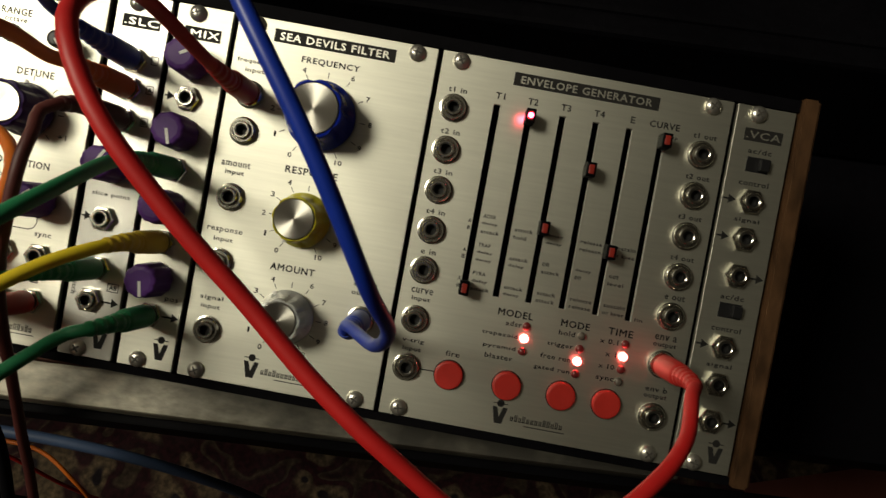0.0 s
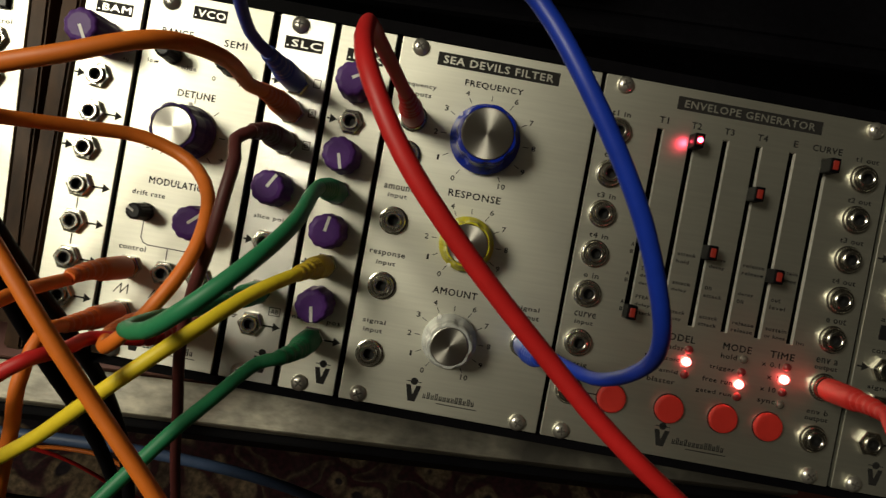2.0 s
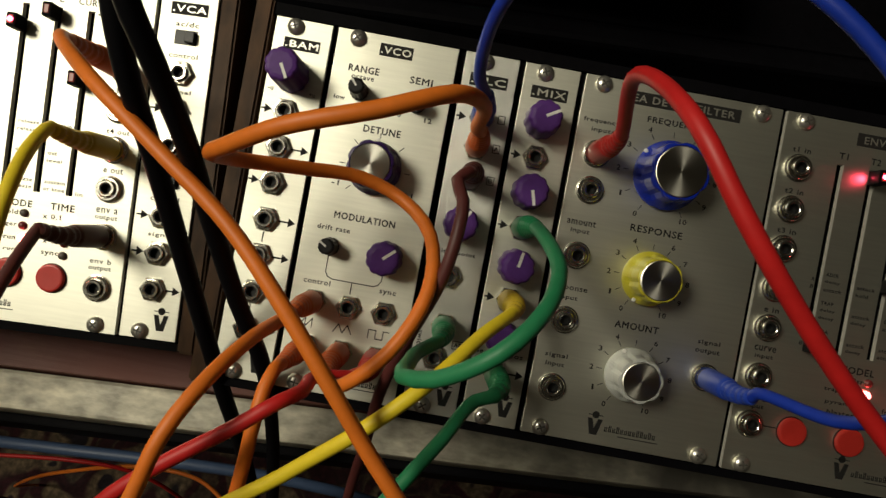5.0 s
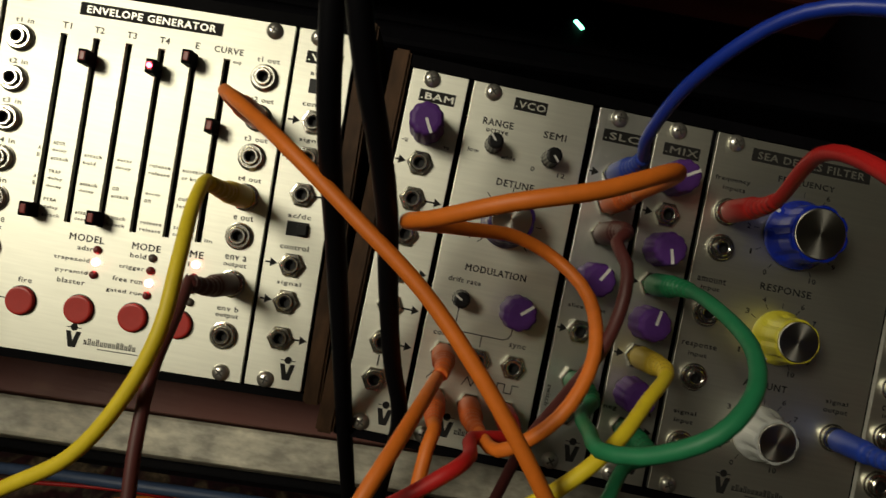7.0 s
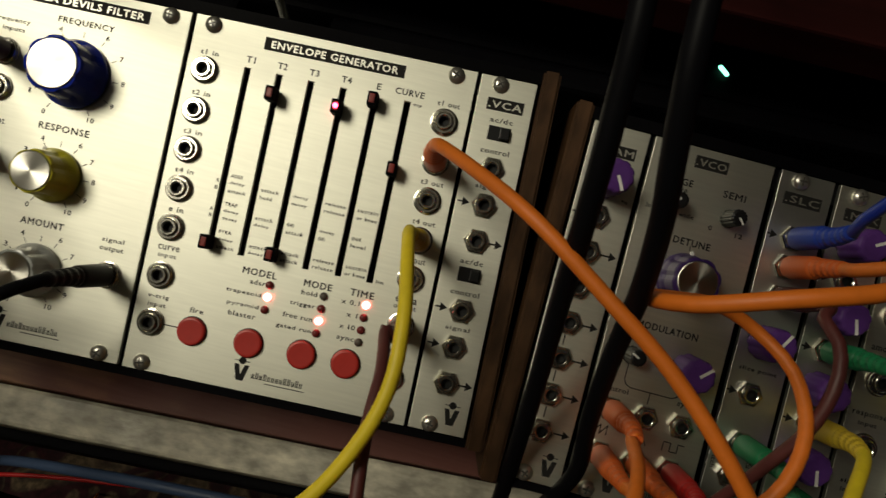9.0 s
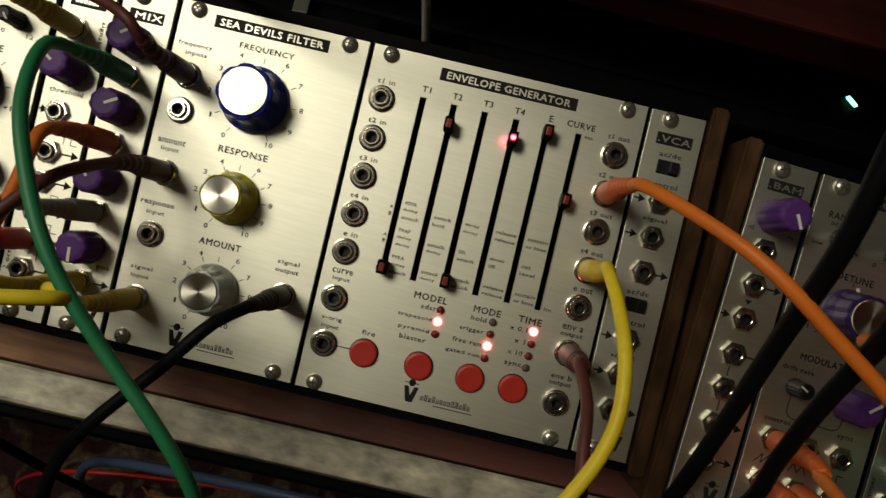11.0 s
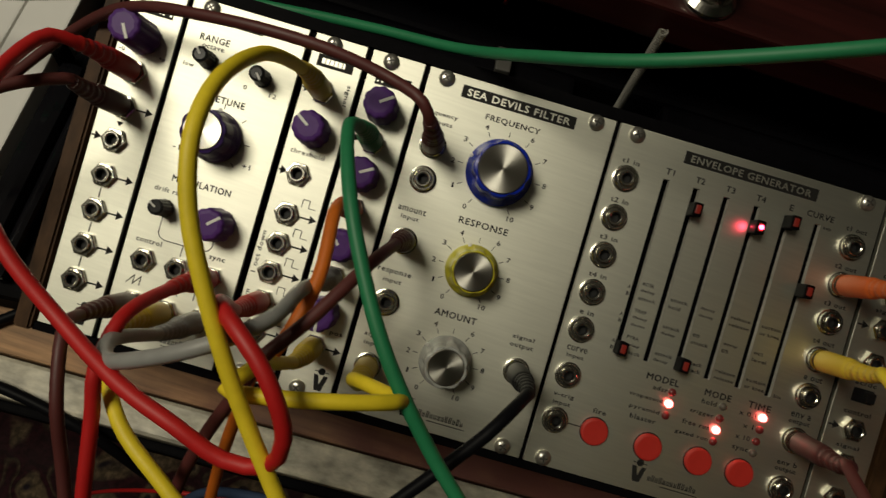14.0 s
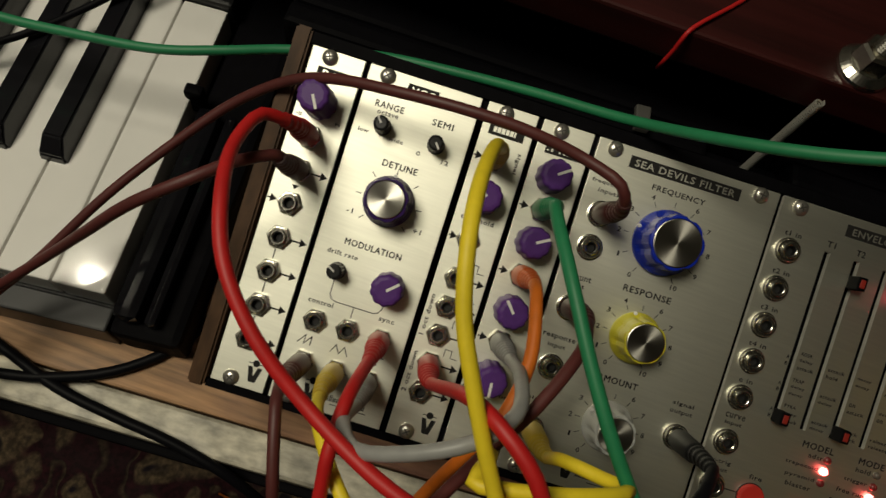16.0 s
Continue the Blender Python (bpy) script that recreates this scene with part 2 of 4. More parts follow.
def arrow(parent, x0, x1, y):
    bm = bmesh.new()
    ink_line(bm, [(x0, y), (x1 - 1.5, y)], 0.6)
    bm.faces.new([bm.verts.new((p * MM, q * MM, 0)) for p, q in ((x1 - 2.6, y - 1.6), (x1, y), (x1 - 2.6, y + 1.6))])
    part("arrow", bm, PRINT, parent, "", at(0, 0, INK_Z))


def emblem(parent, x, y):
    """Maker's mark as a plain wedge and disc."""
    def make():
        bm = bmesh.new()
        bm.faces.new([bm.verts.new((p * MM, q * MM, 0)) for p, q in ((-2.7, 2.5), (-1.3, -3.2), (1.3, -3.2), (2.7, 2.5), (1.0, 2.5), (0.0, -0.9), (-1.0, 2.5))])
        for cz in ((0, 3.9, 1.3),):
            bm.faces.new([bm.verts.new(((cz[0] + cz[2] * math.cos(a * math.pi / 8)) * MM, (cz[1] + cz[2] * math.sin(a * math.pi / 8)) * MM, 0)) for a in range(16)])
        ink_line(bm, [(-2.5, 3.8), (2.5, 3.8)], 0.3)
        return mesh_of("emblem", bm, PRINT)
    hang("emblem", shared("emblem", make), parent, at(x, y, INK_Z))


def maker_bars(parent, x, y, w):
    """Maker's name as plain bars with an underline."""
    def make():
        bm = bmesh.new()
        for i in range(13):
            a = -w / 2 + w / 13 * i
            hi = 2.3 if i in (1, 3, 8, 9, 11) else 1.6
            for f0, f1 in ((0.05, 0.3), (0.48, 0.73)):
                q = [(a + w / 13 * f0, 0), (a + w / 13 * f1, 0), (a + w / 13 * f1, hi), (a + w / 13 * f0, hi)]
                bm.faces.new([bm.verts.new((x * MM, y * MM, 0)) for x, y in q])
            ink_line(bm, [(a + w / 13 * 0.1, 0.15), (a + w / 13 * 0.68, 0.15)], 0.3)
        ink_line(bm, [(-w * 0.22, -1.1), (w / 2 + 0.6, -1.1)], 0.3)
        return mesh_of("maker_bars", bm, PRINT)
    hang("maker_bars", shared(("maker", w), make), parent, at(x, y, INK_Z))


def title(parent, s, x0, x1, y0, y1, tw=None):
    """A black title bar with bare lettering."""
    bar = part("title_bar", block(x0 * MM, x1 * MM, y0 * MM, y1 * MM, 0, 0.04 * MM), PLATE_B, parent, "", at(0, 0, 0.02))
    if not s:
        bars(bar, (x0 + x1) / 2, (y0 + y1) / 2 - 1.0, (x1 - x0) * 0.75, 1, 1.9, 2.0, 5, BARE)
        return
    word(bar, s, (x0 + x1) / 2, (y0 + y1) / 2, tw or (x1 - x0) * 0.9, (y1 - y0) * 0.56, BARE, 0, 0.09)


# ---------------------------------------------------------------- hardware of the modules


def screw(parent, x, y, turn):
    def make():
        bm = turned([(2.9, 0), (3.0, 0.5), (2.6, 1.3), (1.6, 1.9), (0.9, 2.05)], 20)
        return mesh_of("screw", bm, STEEL, True)

    def cross():
        bm = bmesh.new()
        box(bm, -1.5 * MM, 1.5 * MM, -0.3 * MM, 0.3 * MM, 1.2 * MM, 2.1 * MM)
        box(bm, -0.3 * MM, 0.3 * MM, -1.5 * MM, 1.5 * MM, 1.2 * MM, 2.13 * MM)
        return mesh_of("cross_slot", bm, SLOT_DARK)
    s = hang("screw", shared("screw", make), parent, at(x, y, 0, turn))
    hang("cross_slot", shared("cross", cross), s)


def jack(parent, x, y, hexed=True, turn=0.0):
    def nut():
        flute = None
        if hexed:
            flute = lambda a, r, z: r if r < 3.6 * MM else r * math.cos(math.pi / 6) / math.cos((a % (math.pi / 3)) - math.pi / 6)
            prof = [(4.6, 0), (4.6, 1.5), (4.25, 1.9), (3.4, 1.95), (3.25, 1.5), (3.05, 1.5), (3.0, 2.9), (2.75, 3.15), (2.2, 3.15), (1.9, 2.95), (1.88, 0.3)]
        else:
            prof = [(4.9, 0), (4.9, 0.6), (4.4, 0.75), (4.35, 1.8), (4.05, 2.15), (3.5, 2.15), (3.35, 1.5), (3.1, 1.5), (3.05, 3.0), (2.75, 3.25), (2.2, 3.25), (1.9, 3.05), (1.88, 0.3)]
        return mesh_of("jack", turned(prof, 36, flute), NICKEL)

    def hole():
        return mesh_of("jack_bore", turned([(1.87, 0.1), (1.87, 2.95), (1.7, 2.95), (1.7, 0.5)], 20), HOLE)
    j = hang("jack", shared(("jack", hexed), nut), parent, at(x, y, 0, turn))
    hang("jack_bore", shared("bore", hole), j)


def fluted(n, depth):
    return lambda a, r, z: r * (1 - depth * (0.5 + 0.5 * math.cos(n * a)) ** 3)


def line_knob(parent, x, y, turn, r=5.9, h=13.0, mat=None, n=10):
    """Fluted plastic knob with a white pointer line. turn: degrees of the pointer from straight up, clockwise."""
    mat = mat or PURPLE

    def make():
        lobes = lambda a, q, z: q * (1 - 0.065 * (0.5 - 0.5 * math.cos(n * a)) ** 2)
        bm = turned([(r * 1.06, 0.8), (r * 1.04, 2.0), (r, h - 1.9), (r * 0.95, h - 0.9), (r * 0.84, h - 0.25), (r * 0.66, h)], 72, lobes)
        bm.normal_update()
        for q in bm.faces:
            q.smooth = abs(q.normal.z) < 0.95
        return mesh_of("knob", bm, mat)

    def line():
        return mesh_of("pointer", block(-0.5 * MM, 0.5 * MM, 0, r * 0.88 * MM, (h - 0.3) * MM, (h + 0.12) * MM), WHITE)
    k = hang("knob", shared(("lknob", r, h, mat.name), make), parent, at(x, y, 0, -turn))
    hang("pointer", shared(("lpoint", r, h), line), k)


def cap_knob(parent, x, y, turn, r, skirt, h, mat, cap_r, label):
    """Large fluted knob with a spun metal cap and a dot on the skirt."""
    def make():
        prof = [(skirt, 0.8), (skirt, 2.2), (skirt * 0.97, 3.0), (r * 1.06, 5.0), (r, 7.0), (r * 0.97, h - 1.2), (r * 0.93, h - 0.2), (cap_r + 0.25, h), (cap_r, h - 0.25)]
        flu = fluted(8 if skirt > r * 1.1 else 10, 0.075)
        return mesh_of("knob", turned(prof, 64, lambda a, q, z: flu(a, q, z) if 4.0 * MM < z and q > (cap_r + 0.5) * MM else q), mat)

    def disc():
        return mesh_of("cap", turned([(cap_r, h - 0.6), (cap_r, h + 0.15), (cap_r - 0.3, h + 0.3), (0.2, h + 0.22)], 48), CAP, False)

    def dot():
        return mesh_of("index_dot", turned([(0.75, 0), (0.75, 0.35), (0.3, 0.5)], 14), WHITE)
    k = hang("knob", shared(("cknob", r, skirt, h, mat.name), make), parent, at(x, y, 0, -turn), label)
    hang("cap", shared(("cap", cap_r, h), disc), k, None, "spun aluminium cap")
    q = (r + skirt) / 2 + 0.6 if skirt > r * 1.1 else (cap_r + r) / 2
    hang("index_dot", shared("dot", dot), k, at(0, q, 3.4 if skirt > r * 1.1 else h - 0.35))


def trim_knob(parent, x, y, turn, r=3.3, h=9.0):
    def make():
        return mesh_of("trimmer", turned([(r, 0.5), (r, 1.2), (r * 0.92, 2.0), (r * 0.86, h), (r * 0.6, h + 0.35)], 40, fluted(14, 0.08)), BLACK_P)
    k = hang("trimmer_knob", shared(("trim", r, h), make), parent, at(x, y, 0, -turn), "small black knob")
    hang("pointer", shared(("trimp", r, h), lambda: mesh_of("pointer", block(-0.35 * MM, 0.35 * MM, 0, r * 0.8 * MM, (h + 0.1) * MM, (h + 0.45) * MM), WHITE)), k)


def led(parent, x, y, mat, r=1.45):
    me = shared(("led", mat.name, r), lambda: mesh_of("led", turned([(r, 0), (r, 0.6), (r * 0.8, 1.2), (r * 0.3, 1.5)], 18), mat, True))
    hang("led", me, parent, at(x, y))


def button(parent, x, y):
    def make():
        return mesh_of("push_button", turned([(4.9, 0), (5.0, 0.2), (5.0, 1.3), (4.75, 1.75), (4.2, 1.9), (0.4, 1.85)], 40), RED_BTN)
    b = hang("push_button", shared("button", make), parent, at(x, y), "round red push button")
    hang("collar", shared("bcollar", lambda: mesh_of("collar", turned([(5.35, 0), (5.35, 0.25), (5.0, 0.3)], 40), BLACK_P)), b)


def slide_switch(parent, x, y, side):
    s = hang("slide_switch", shared("switch", lambda: mesh_of("slide_switch", block(-4.0 * MM, 4.0 * MM, -2.6 * MM, 2.6 * MM, -0.3 * MM, 0.12 * MM, 0.0001), BLACK_P)), parent, at(x, y))
    hang("lever", shared("lever", lambda: mesh_of("lever", block(-1.7 * MM, 1.7 * MM, -2.0 * MM, 2.0 * MM, 0, 2.2 * MM, 0.0003), BLACK_P)), s, at(side * 1.9, 0))


def slider(parent, x, y, lit):
    """A fader cap with a small lamp in its top."""
    c = hang("fader_cap", shared("fader", lambda: mesh_of("fader_cap", block(-1.7 * MM, 1.7 * MM, -2.5 * MM, 2.5 * MM, 0.8 * MM, 7.4 * MM, 0.0005), BLACK)), parent, at(x, y))
    hang("fader_stem", shared("stem", lambda: mesh_of("fader_stem", block(-0.6 * MM, 0.6 * MM, -1.5 * MM, 1.5 * MM, -3.0 * MM, 1.2 * MM), STEEL)), c)
    hang("fader_lamp", shared("flamp", lambda: mesh_of("fader_lamp", block(-0.95 * MM, 0.95 * MM, -1.6 * MM, 1.6 * MM, 7.0 * MM, 7.7 * MM, 0.0003), LED_AMBER)), c)
    if lit:
        hang("lamp_core", shared("fcore", lambda: mesh_of("lamp_core", turned([(0.9, 7.3), (0.9, 8.0), (0.5, 8.2)], 16), LED_RED)), c)
        bulb = bpy.data.lights.new("fader_light", "POINT")
        bulb.energy, bulb.color, bulb.shadow_soft_size = 0.0007, (1.0, 0.05, 0.10), 0.0003
        hang("fader_light", bulb, c, at(-2.1, 0, 2.8))

# ---------------------------------------------------------------- modules
H = 128.5        # panel height, millimetres


def module(cab, name, x0, x1, label, slots=(), face=None):
    """A module: its panel (with slots cut through) and four or two screws. Its parts are placed in the rack's millimetres."""
    r = root(name, cab @ at(x0, 0, 0), label, "synthesizer module", "modules in the racks")
    shift = hang_shift(r, x0)
    bm = bmesh.new()
    if slots:
        xs = [x0] + [v for q in sorted(slots) for v in (q[0] - 1.2, q[0] + 1.2)] + [x1]
        ys = [0, slots[0][1], slots[0][2], H]
        grid = [[bm.verts.new((x * MM, y * MM, 0)) for y in ys] for x in xs]
        for i in range(len(xs) - 1):
            for j in range(3):
                if not (j == 1 and i % 2 == 1):
                    bm.faces.new((grid[i][j], grid[i + 1][j], grid[i + 1][j + 1], grid[i][j + 1]))
        top = list(bm.faces)
        low = bmesh.ops.extrude_face_region(bm, geom=top)["geom"]
        bmesh.ops.translate(bm, vec=(0, 0, -2.0 * MM), verts=[v for v in low if isinstance(v, bmesh.types.BMVert)])
        bm.faces.ensure_lookup_table()
        bmesh.ops.recalc_face_normals(bm, faces=bm.faces)
        for q in bm.faces:
            q.material_index = 1 if abs(q.normal.z) < 0.5 else 0
    else:
        box(bm, x0 * MM, x1 * MM, 0, H * MM, -2.0 * MM, 0, 0.0002)
    part("panel", bm, [face or PANEL, TIN], shift, "satin aluminium front panel with black print")
    n = 0
    for sy in (125.7, 2.8):
        for sx in ((x0 + 6.6, x1 - 7.2) if x1 - x0 > 60 else (x0 + 7.2,)):
            screw(shift, sx, sy, 23 + 37 * n + x0)
            n += 1
    return shift


def hang_shift(r, x0):
    """The module's own origin stays at its lower left corner; parts take rack millimetres through this offset."""
    OFFSET[r.name] = x0
    return r


OFFSET = {}


def settle_parts():
    """Carry the direct parts of each module from rack millimetres to its own origin."""
    for name, x0 in OFFSET.items():
        for c in bpy.data.objects[name].children:
            c.matrix_basis = at(-x0, 0, 0) @ c.matrix_basis


def bam(cab):
    m = module(cab, "buffer_module", 0.4, 20.6, "narrow aluminium buffer module with purple knob and jacks")
    title(m, ".BAM", 4.4, 17.2, 117.6, 121.8)
    line_knob(m, 9.4, 108.6, 152, 5.9, 17.0)
    for y in (95.8, 83.0, 70.4, 57.4, 44.5, 31.5, 18.4):
        jack(m, 9.3, y)
    for y in (95.8, 70.4):
        arrow(m, 0.9, 4.4, y)
    for y in (83.0, 57.4, 44.5, 31.5, 18.4):
        arrow(m, 13.6, 19.8, y)
    bm = bmesh.new()
    for a, b in ((57.4, 44.5), (44.5, 31.5), (31.5, 18.4)):
        ink_line(bm, [(9.3, a - 4.8), (9.3, b + 4.8)], 0.45)
    part("print_line", bm, PRINT, m, "", at(0, 0, INK_Z))
    bm = bmesh.new()
    bm.faces.new([bm.verts.new((p * MM, q * MM, 0)) for p, q in ((8.0, 77.4), (10.6, 77.4), (9.3, 75.6))][::-1])
    part("print_mark", bm, PRINT, m, "", at(0, 0, INK_Z))
    word(m, "-u", 2.6, 103.0, 2.0, 1.3)
    word(m, "+u", 17.4, 103.0, 2.0, 1.3)
    emblem(m, 15.2, 6.2)


def vco(cab):
    m = module(cab, "oscillator_module", 22.6, 65.6, "aluminium oscillator module with detune knob and jacks")
    title(m, ".VCO", 38.0, 49.8, 121.3, 125.7)
    word(m, "RANGE", 33.8, 115.3, 10.8, 2.4)
    word(m, "octave", 33.9, 112.4, 8.0, 1.5)
    word(m, "SEMI", 54.4, 114.8, 8.0, 2.4)
    word(m, "low", 27.0, 104.4, 3.8, 1.5)
    word(m, "wide", 39.6, 104.0, 5.4, 1.5)
    word(m, "0", 48.8, 102.0, 1.3, 1.6)
    word(m, "12", 59.2, 101.6, 2.6, 1.6)
    trim_knob(m, 33.6, 107.4, -40)
    trim_knob(m, 54.2, 106.6, 140)
    word(m, "DETUNE", 44.0, 95.1, 13.2, 2.4)
    cap_knob(m, 43.8, 81.8, 0, 8.4, 9.4, 15.0, DEEP, 6.7, "dark violet knob")
    bm = bmesh.new()
    for k in range(-3, 4):
        a = radians(90 - k * 45)
        ink_line(bm, [(43.8 + 10.6 * math.cos(a), 81.8 + 10.6 * math.sin(a)), (43.8 + 12.4 * math.cos(a), 81.8 + 12.4 * math.sin(a))], 0.3)
    part("dial_ticks", bm, PRINT, m, "", at(0, 0, INK_Z))
    bm = bmesh.new()
    ink_line(bm, [(33.3, 48.6), (33.3, 43.0), (34.3, 41.4), (36.0, 40.7), (50.6, 40.7), (52.3, 41.4), (53.3, 43.0), (53.3, 46.0)], 0.35)
    ink_line(bm, [(43.2, 40.7), (43.2, 36.8)], 0.35)
    part("joining_line", bm, PRINT, m, "", at(0, 0, INK_Z))
    bm = bmesh.new()
    ink_line(bm, [(27.0, 22.6), (29.4, 25.8), (29.4, 22.6), (31.8, 25.8), (31.8, 22.6)], 0.35)
    part("saw_mark", bm, PRINT, m, "", at(0, 0, INK_Z))
    bm = bmesh.new()
    ink_line(bm, [(39.6, 22.6), (41.2, 25.6), (42.8, 22.6), (44.4, 25.6), (46.0, 22.6)], 0.35)
    part("triangle_mark", bm, PRINT, m, "", at(0, 0, INK_Z))
    bm = bmesh.new()
    ink_line(bm, [(52.0, 22.6), (52.0, 25.6), (54.6, 25.6), (54.6, 22.6), (57.2, 22.6), (57.2, 25.6), (59.2, 25.6)], 0.35)
    part("square_mark", bm, PRINT, m, "", at(0, 0, INK_Z))
    word(m, "-1", 31.0, 74.6, 2.4, 1.8)
    word(m, "+1", 57.0, 74.4, 3.0, 1.8)
    word(m, "MODULATION", 43.6, 63.4, 21.6, 2.4)
    word(m, "drift rate", 33.4, 58.5, 11.6, 1.7)
    trim_knob(m, 33.4, 52.0, -60)
    line_knob(m, 53.3, 51.4, 48)
    word(m, "control", 31.0, 39.0, 9.4, 1.8)
    word(m, "sync", 56.2, 39.2, 5.8, 1.8)
    for x in (31.0, 43.5, 56.0):
        jack(m, x, 32.0)
        jack(m, x, 16.0)
    emblem(m, 37.0, 6.4)
    maker_bars(m, 49.4, 4.9, 18.0)


def slc(cab):
    m = module(cab, "slicer_module", 68.2, 87.4, "narrow slicer module under wrinkled protective film", (), FILM)
    title(m, ".SLC", 71.0, 84.4, 117.0, 121.4)
    for y in (105.6, 95.4, 84.4, 31.8):
        jack(m, 77.6, y)
    for y in (49.2, 20.2):
        jack(m, 76.4, y)
    line_knob(m, 77.0, 68.0, 30)
    word(m, "slice point", 77.6, 57.6, 13.4, 1.8)
    word(m, "A", 84.6, 96.2, 1.5, 1.6)
    word(m, "B", 84.6, 84.8, 1.5, 1.6)
    for x0, x1, y in ((83.4, 85.8, 96.2), (83.4, 85.8, 84.8), (83.4, 85.8, 106.6), (82.0, 85.8, 25.6)):
        bm = bmesh.new()
        ink_line(bm, [(x0, y - 1.4), (x1, y - 1.4), (x1, y + 1.4), (x0, y + 1.4), (x0, y - 1.4)], 0.28)
        part("print_frame", bm, PRINT, m, "", at(0, 0, INK_Z))
    word(m, "AB", 83.9, 25.6, 2.6, 1.6)
    word(m, "switch", 70.3, 25.0, 7.4, 1.7, turn=-90)
    arrow(m, 68.9, 72.2, 49.2)
    arrow(m, 68.9, 72.2, 105.6)
    arrow(m, 81.0, 86.8, 20.2)
    emblem(m, 82.2, 6.8)


def divider(cab):
    m = module(cab, "divider_module", 68.2, 87.4, "narrow aluminium octave divider module with purple knob")
    title(m, "", 71.0, 84.4, 117.0, 121.4)
    jack(m, 76.0, 108.2)
    line_knob(m, 77.0, 93.6, -55)
    for y in (77.2, 62.4, 51.3, 40.4, 29.4, 18.3):
        jack(m, 75.8, y)
    word(m, "signal", 84.6, 109.2, 7.6, 1.8, turn=-90)
    word(m, "threshold", 77.0, 85.2, 12.6, 1.7)
    word(m, "1 oct down", 69.8, 46.5, 15.5, 1.7, turn=90)
    word(m, "2 oct down", 69.8, 24.5, 15.5, 1.7, turn=90)
    for y in (108.2, 77.2):
        arrow(m, 68.8, 71.8, y)
    for y in (62.4, 51.3, 40.4, 29.4, 18.3):
        arrow(m, 80.8, 86.8, y)
    for y in (67.6, 56.4, 45.4, 34.6, 23.6):
        bm = bmesh.new()
        ink_line(bm, [(80.2, y - 1.4), (80.2, y + 1.4), (82.8, y + 1.4), (82.8, y - 1.4), (85.2, y - 1.4)], 0.28)
        part("pulse_mark", bm, PRINT, m, "", at(0, 0, INK_Z))
    emblem(m, 82.2, 6.8)


def mix(cab, turns):
    m = module(cab, "mixer_module", 89.6, 109.2, "narrow aluminium mixer module with four purple knobs")
    title(m, ".MIX", 93.0, 106.0, 116.6, 121.0)
    for y, a in zip((108.4, 83.2, 57.0, 31.6), turns):
        line_knob(m, 98.4, y, a)
    for y in (95.8, 70.6, 44.8, 18.9):
        jack(m, 98.4, y)
    for y in (95.8, 70.6, 44.8):
        arrow(m, 90.3, 93.6, y)
    arrow(m, 102.8, 108.6, 18.9)
    word(m, "neg", 92.6, 25.0, 4.6, 1.6)
    word(m, "pos", 105.0, 25.0, 4.6, 1.6)
    emblem(m, 104.0, 6.8)


def dial(m, x, y, r, a0, nums):
    """Tick marks and figures round a knob, from a0 degrees left of straight up to the same on the right."""
    bm = bmesh.new()
    for i in range(11):
        a = radians(90 + a0 - 2 * a0 * i / 10)
        ink_line(bm, [(x + (r - 1.9) * math.cos(a), y + (r - 1.9) * math.sin(a)), (x + (r - 0.2) * math.cos(a), y + (r - 0.2) * math.sin(a))], 0.25)
        if i in nums:
            word(m, str(i), x + (r + 1.7) * math.cos(a), y + (r + 1.7) * math.sin(a), (0.6 if i == 1 else 1.25) if i < 10 else 2.4, 1.8)
    part("dial_ticks", bm, PRINT, m, "", at(0, 0, INK_Z))


def filter_module(cab, turns):
    m = module(cab, "filter_module", 111.2, 181.8, "wide aluminium filter module with blue, yellow and clear knobs")
    title(m, "SEA DEVILS FILTER", 124.4, 167.4, 120.9, 125.5)
    word(m, "FREQUENCY", 145.5, 116.4, 20.4, 2.4)
    word(m, "RESPONSE", 145.6, 78.0, 18.4, 2.4)
    word(m, "AMOUNT", 145.0, 43.6, 15.6, 2.4)
    for s, x, y, w in (("frequency", 119.4, 112.6, 12.6), ("inputs", 120.4, 109.4, 8.0), ("amount", 119.0, 76.4, 10.2), ("input", 119.0, 73.2, 6.6), ("response", 119.2, 52.6, 12.4),
                       ("input", 119.2, 49.4, 6.6), ("signal", 118.9, 28.6, 8.0), ("input", 118.9, 25.4, 6.6), ("signal", 171.2, 42.6, 8.0), ("output", 171.2, 39.4, 8.6)):
        word(m, s, x, y, w, 1.9)
    for x, y in ((119.6, 101.1), (119.6, 88.2), (119.2, 64.7), (119.2, 41.6), (119.2, 17.5), (171.8, 30.5)):
        jack(m, x, y, False)
    dial(m, 145.5, 98.0, 15.6, 150, (0, 1, 2, 3, 4, 6, 7, 8, 9, 10))
    dial(m, 145.7, 61.2, 12.4, 148, (0, 1, 2, 3, 4, 6, 7, 8, 9, 10))
    dial(m, 145.9, 26.8, 12.4, 148, (0, 1, 2, 3, 4, 6, 7, 8, 9, 10))
    cap_knob(m, 145.5, 98.0, turns[0], 10.4, 12.2, 14.6, BLUE, 8.6, "glossy blue skirted knob")
    cap_knob(m, 145.7, 61.2, turns[1], 8.0, 9.6, 14.0, YELLOW, 6.8, "yellow knob")
    cap_knob(m, 145.9, 26.8, turns[2], 8.0, 9.6, 13.0, CLEAR, 6.4, "frosted clear knob")
    emblem(m, 136.6, 6.6)
    maker_bars(m, 149.6, 5.2, 18.6)


SLOT_X = (205.2, 216.8, 228.4, 240.2, 252.0, 263.6)


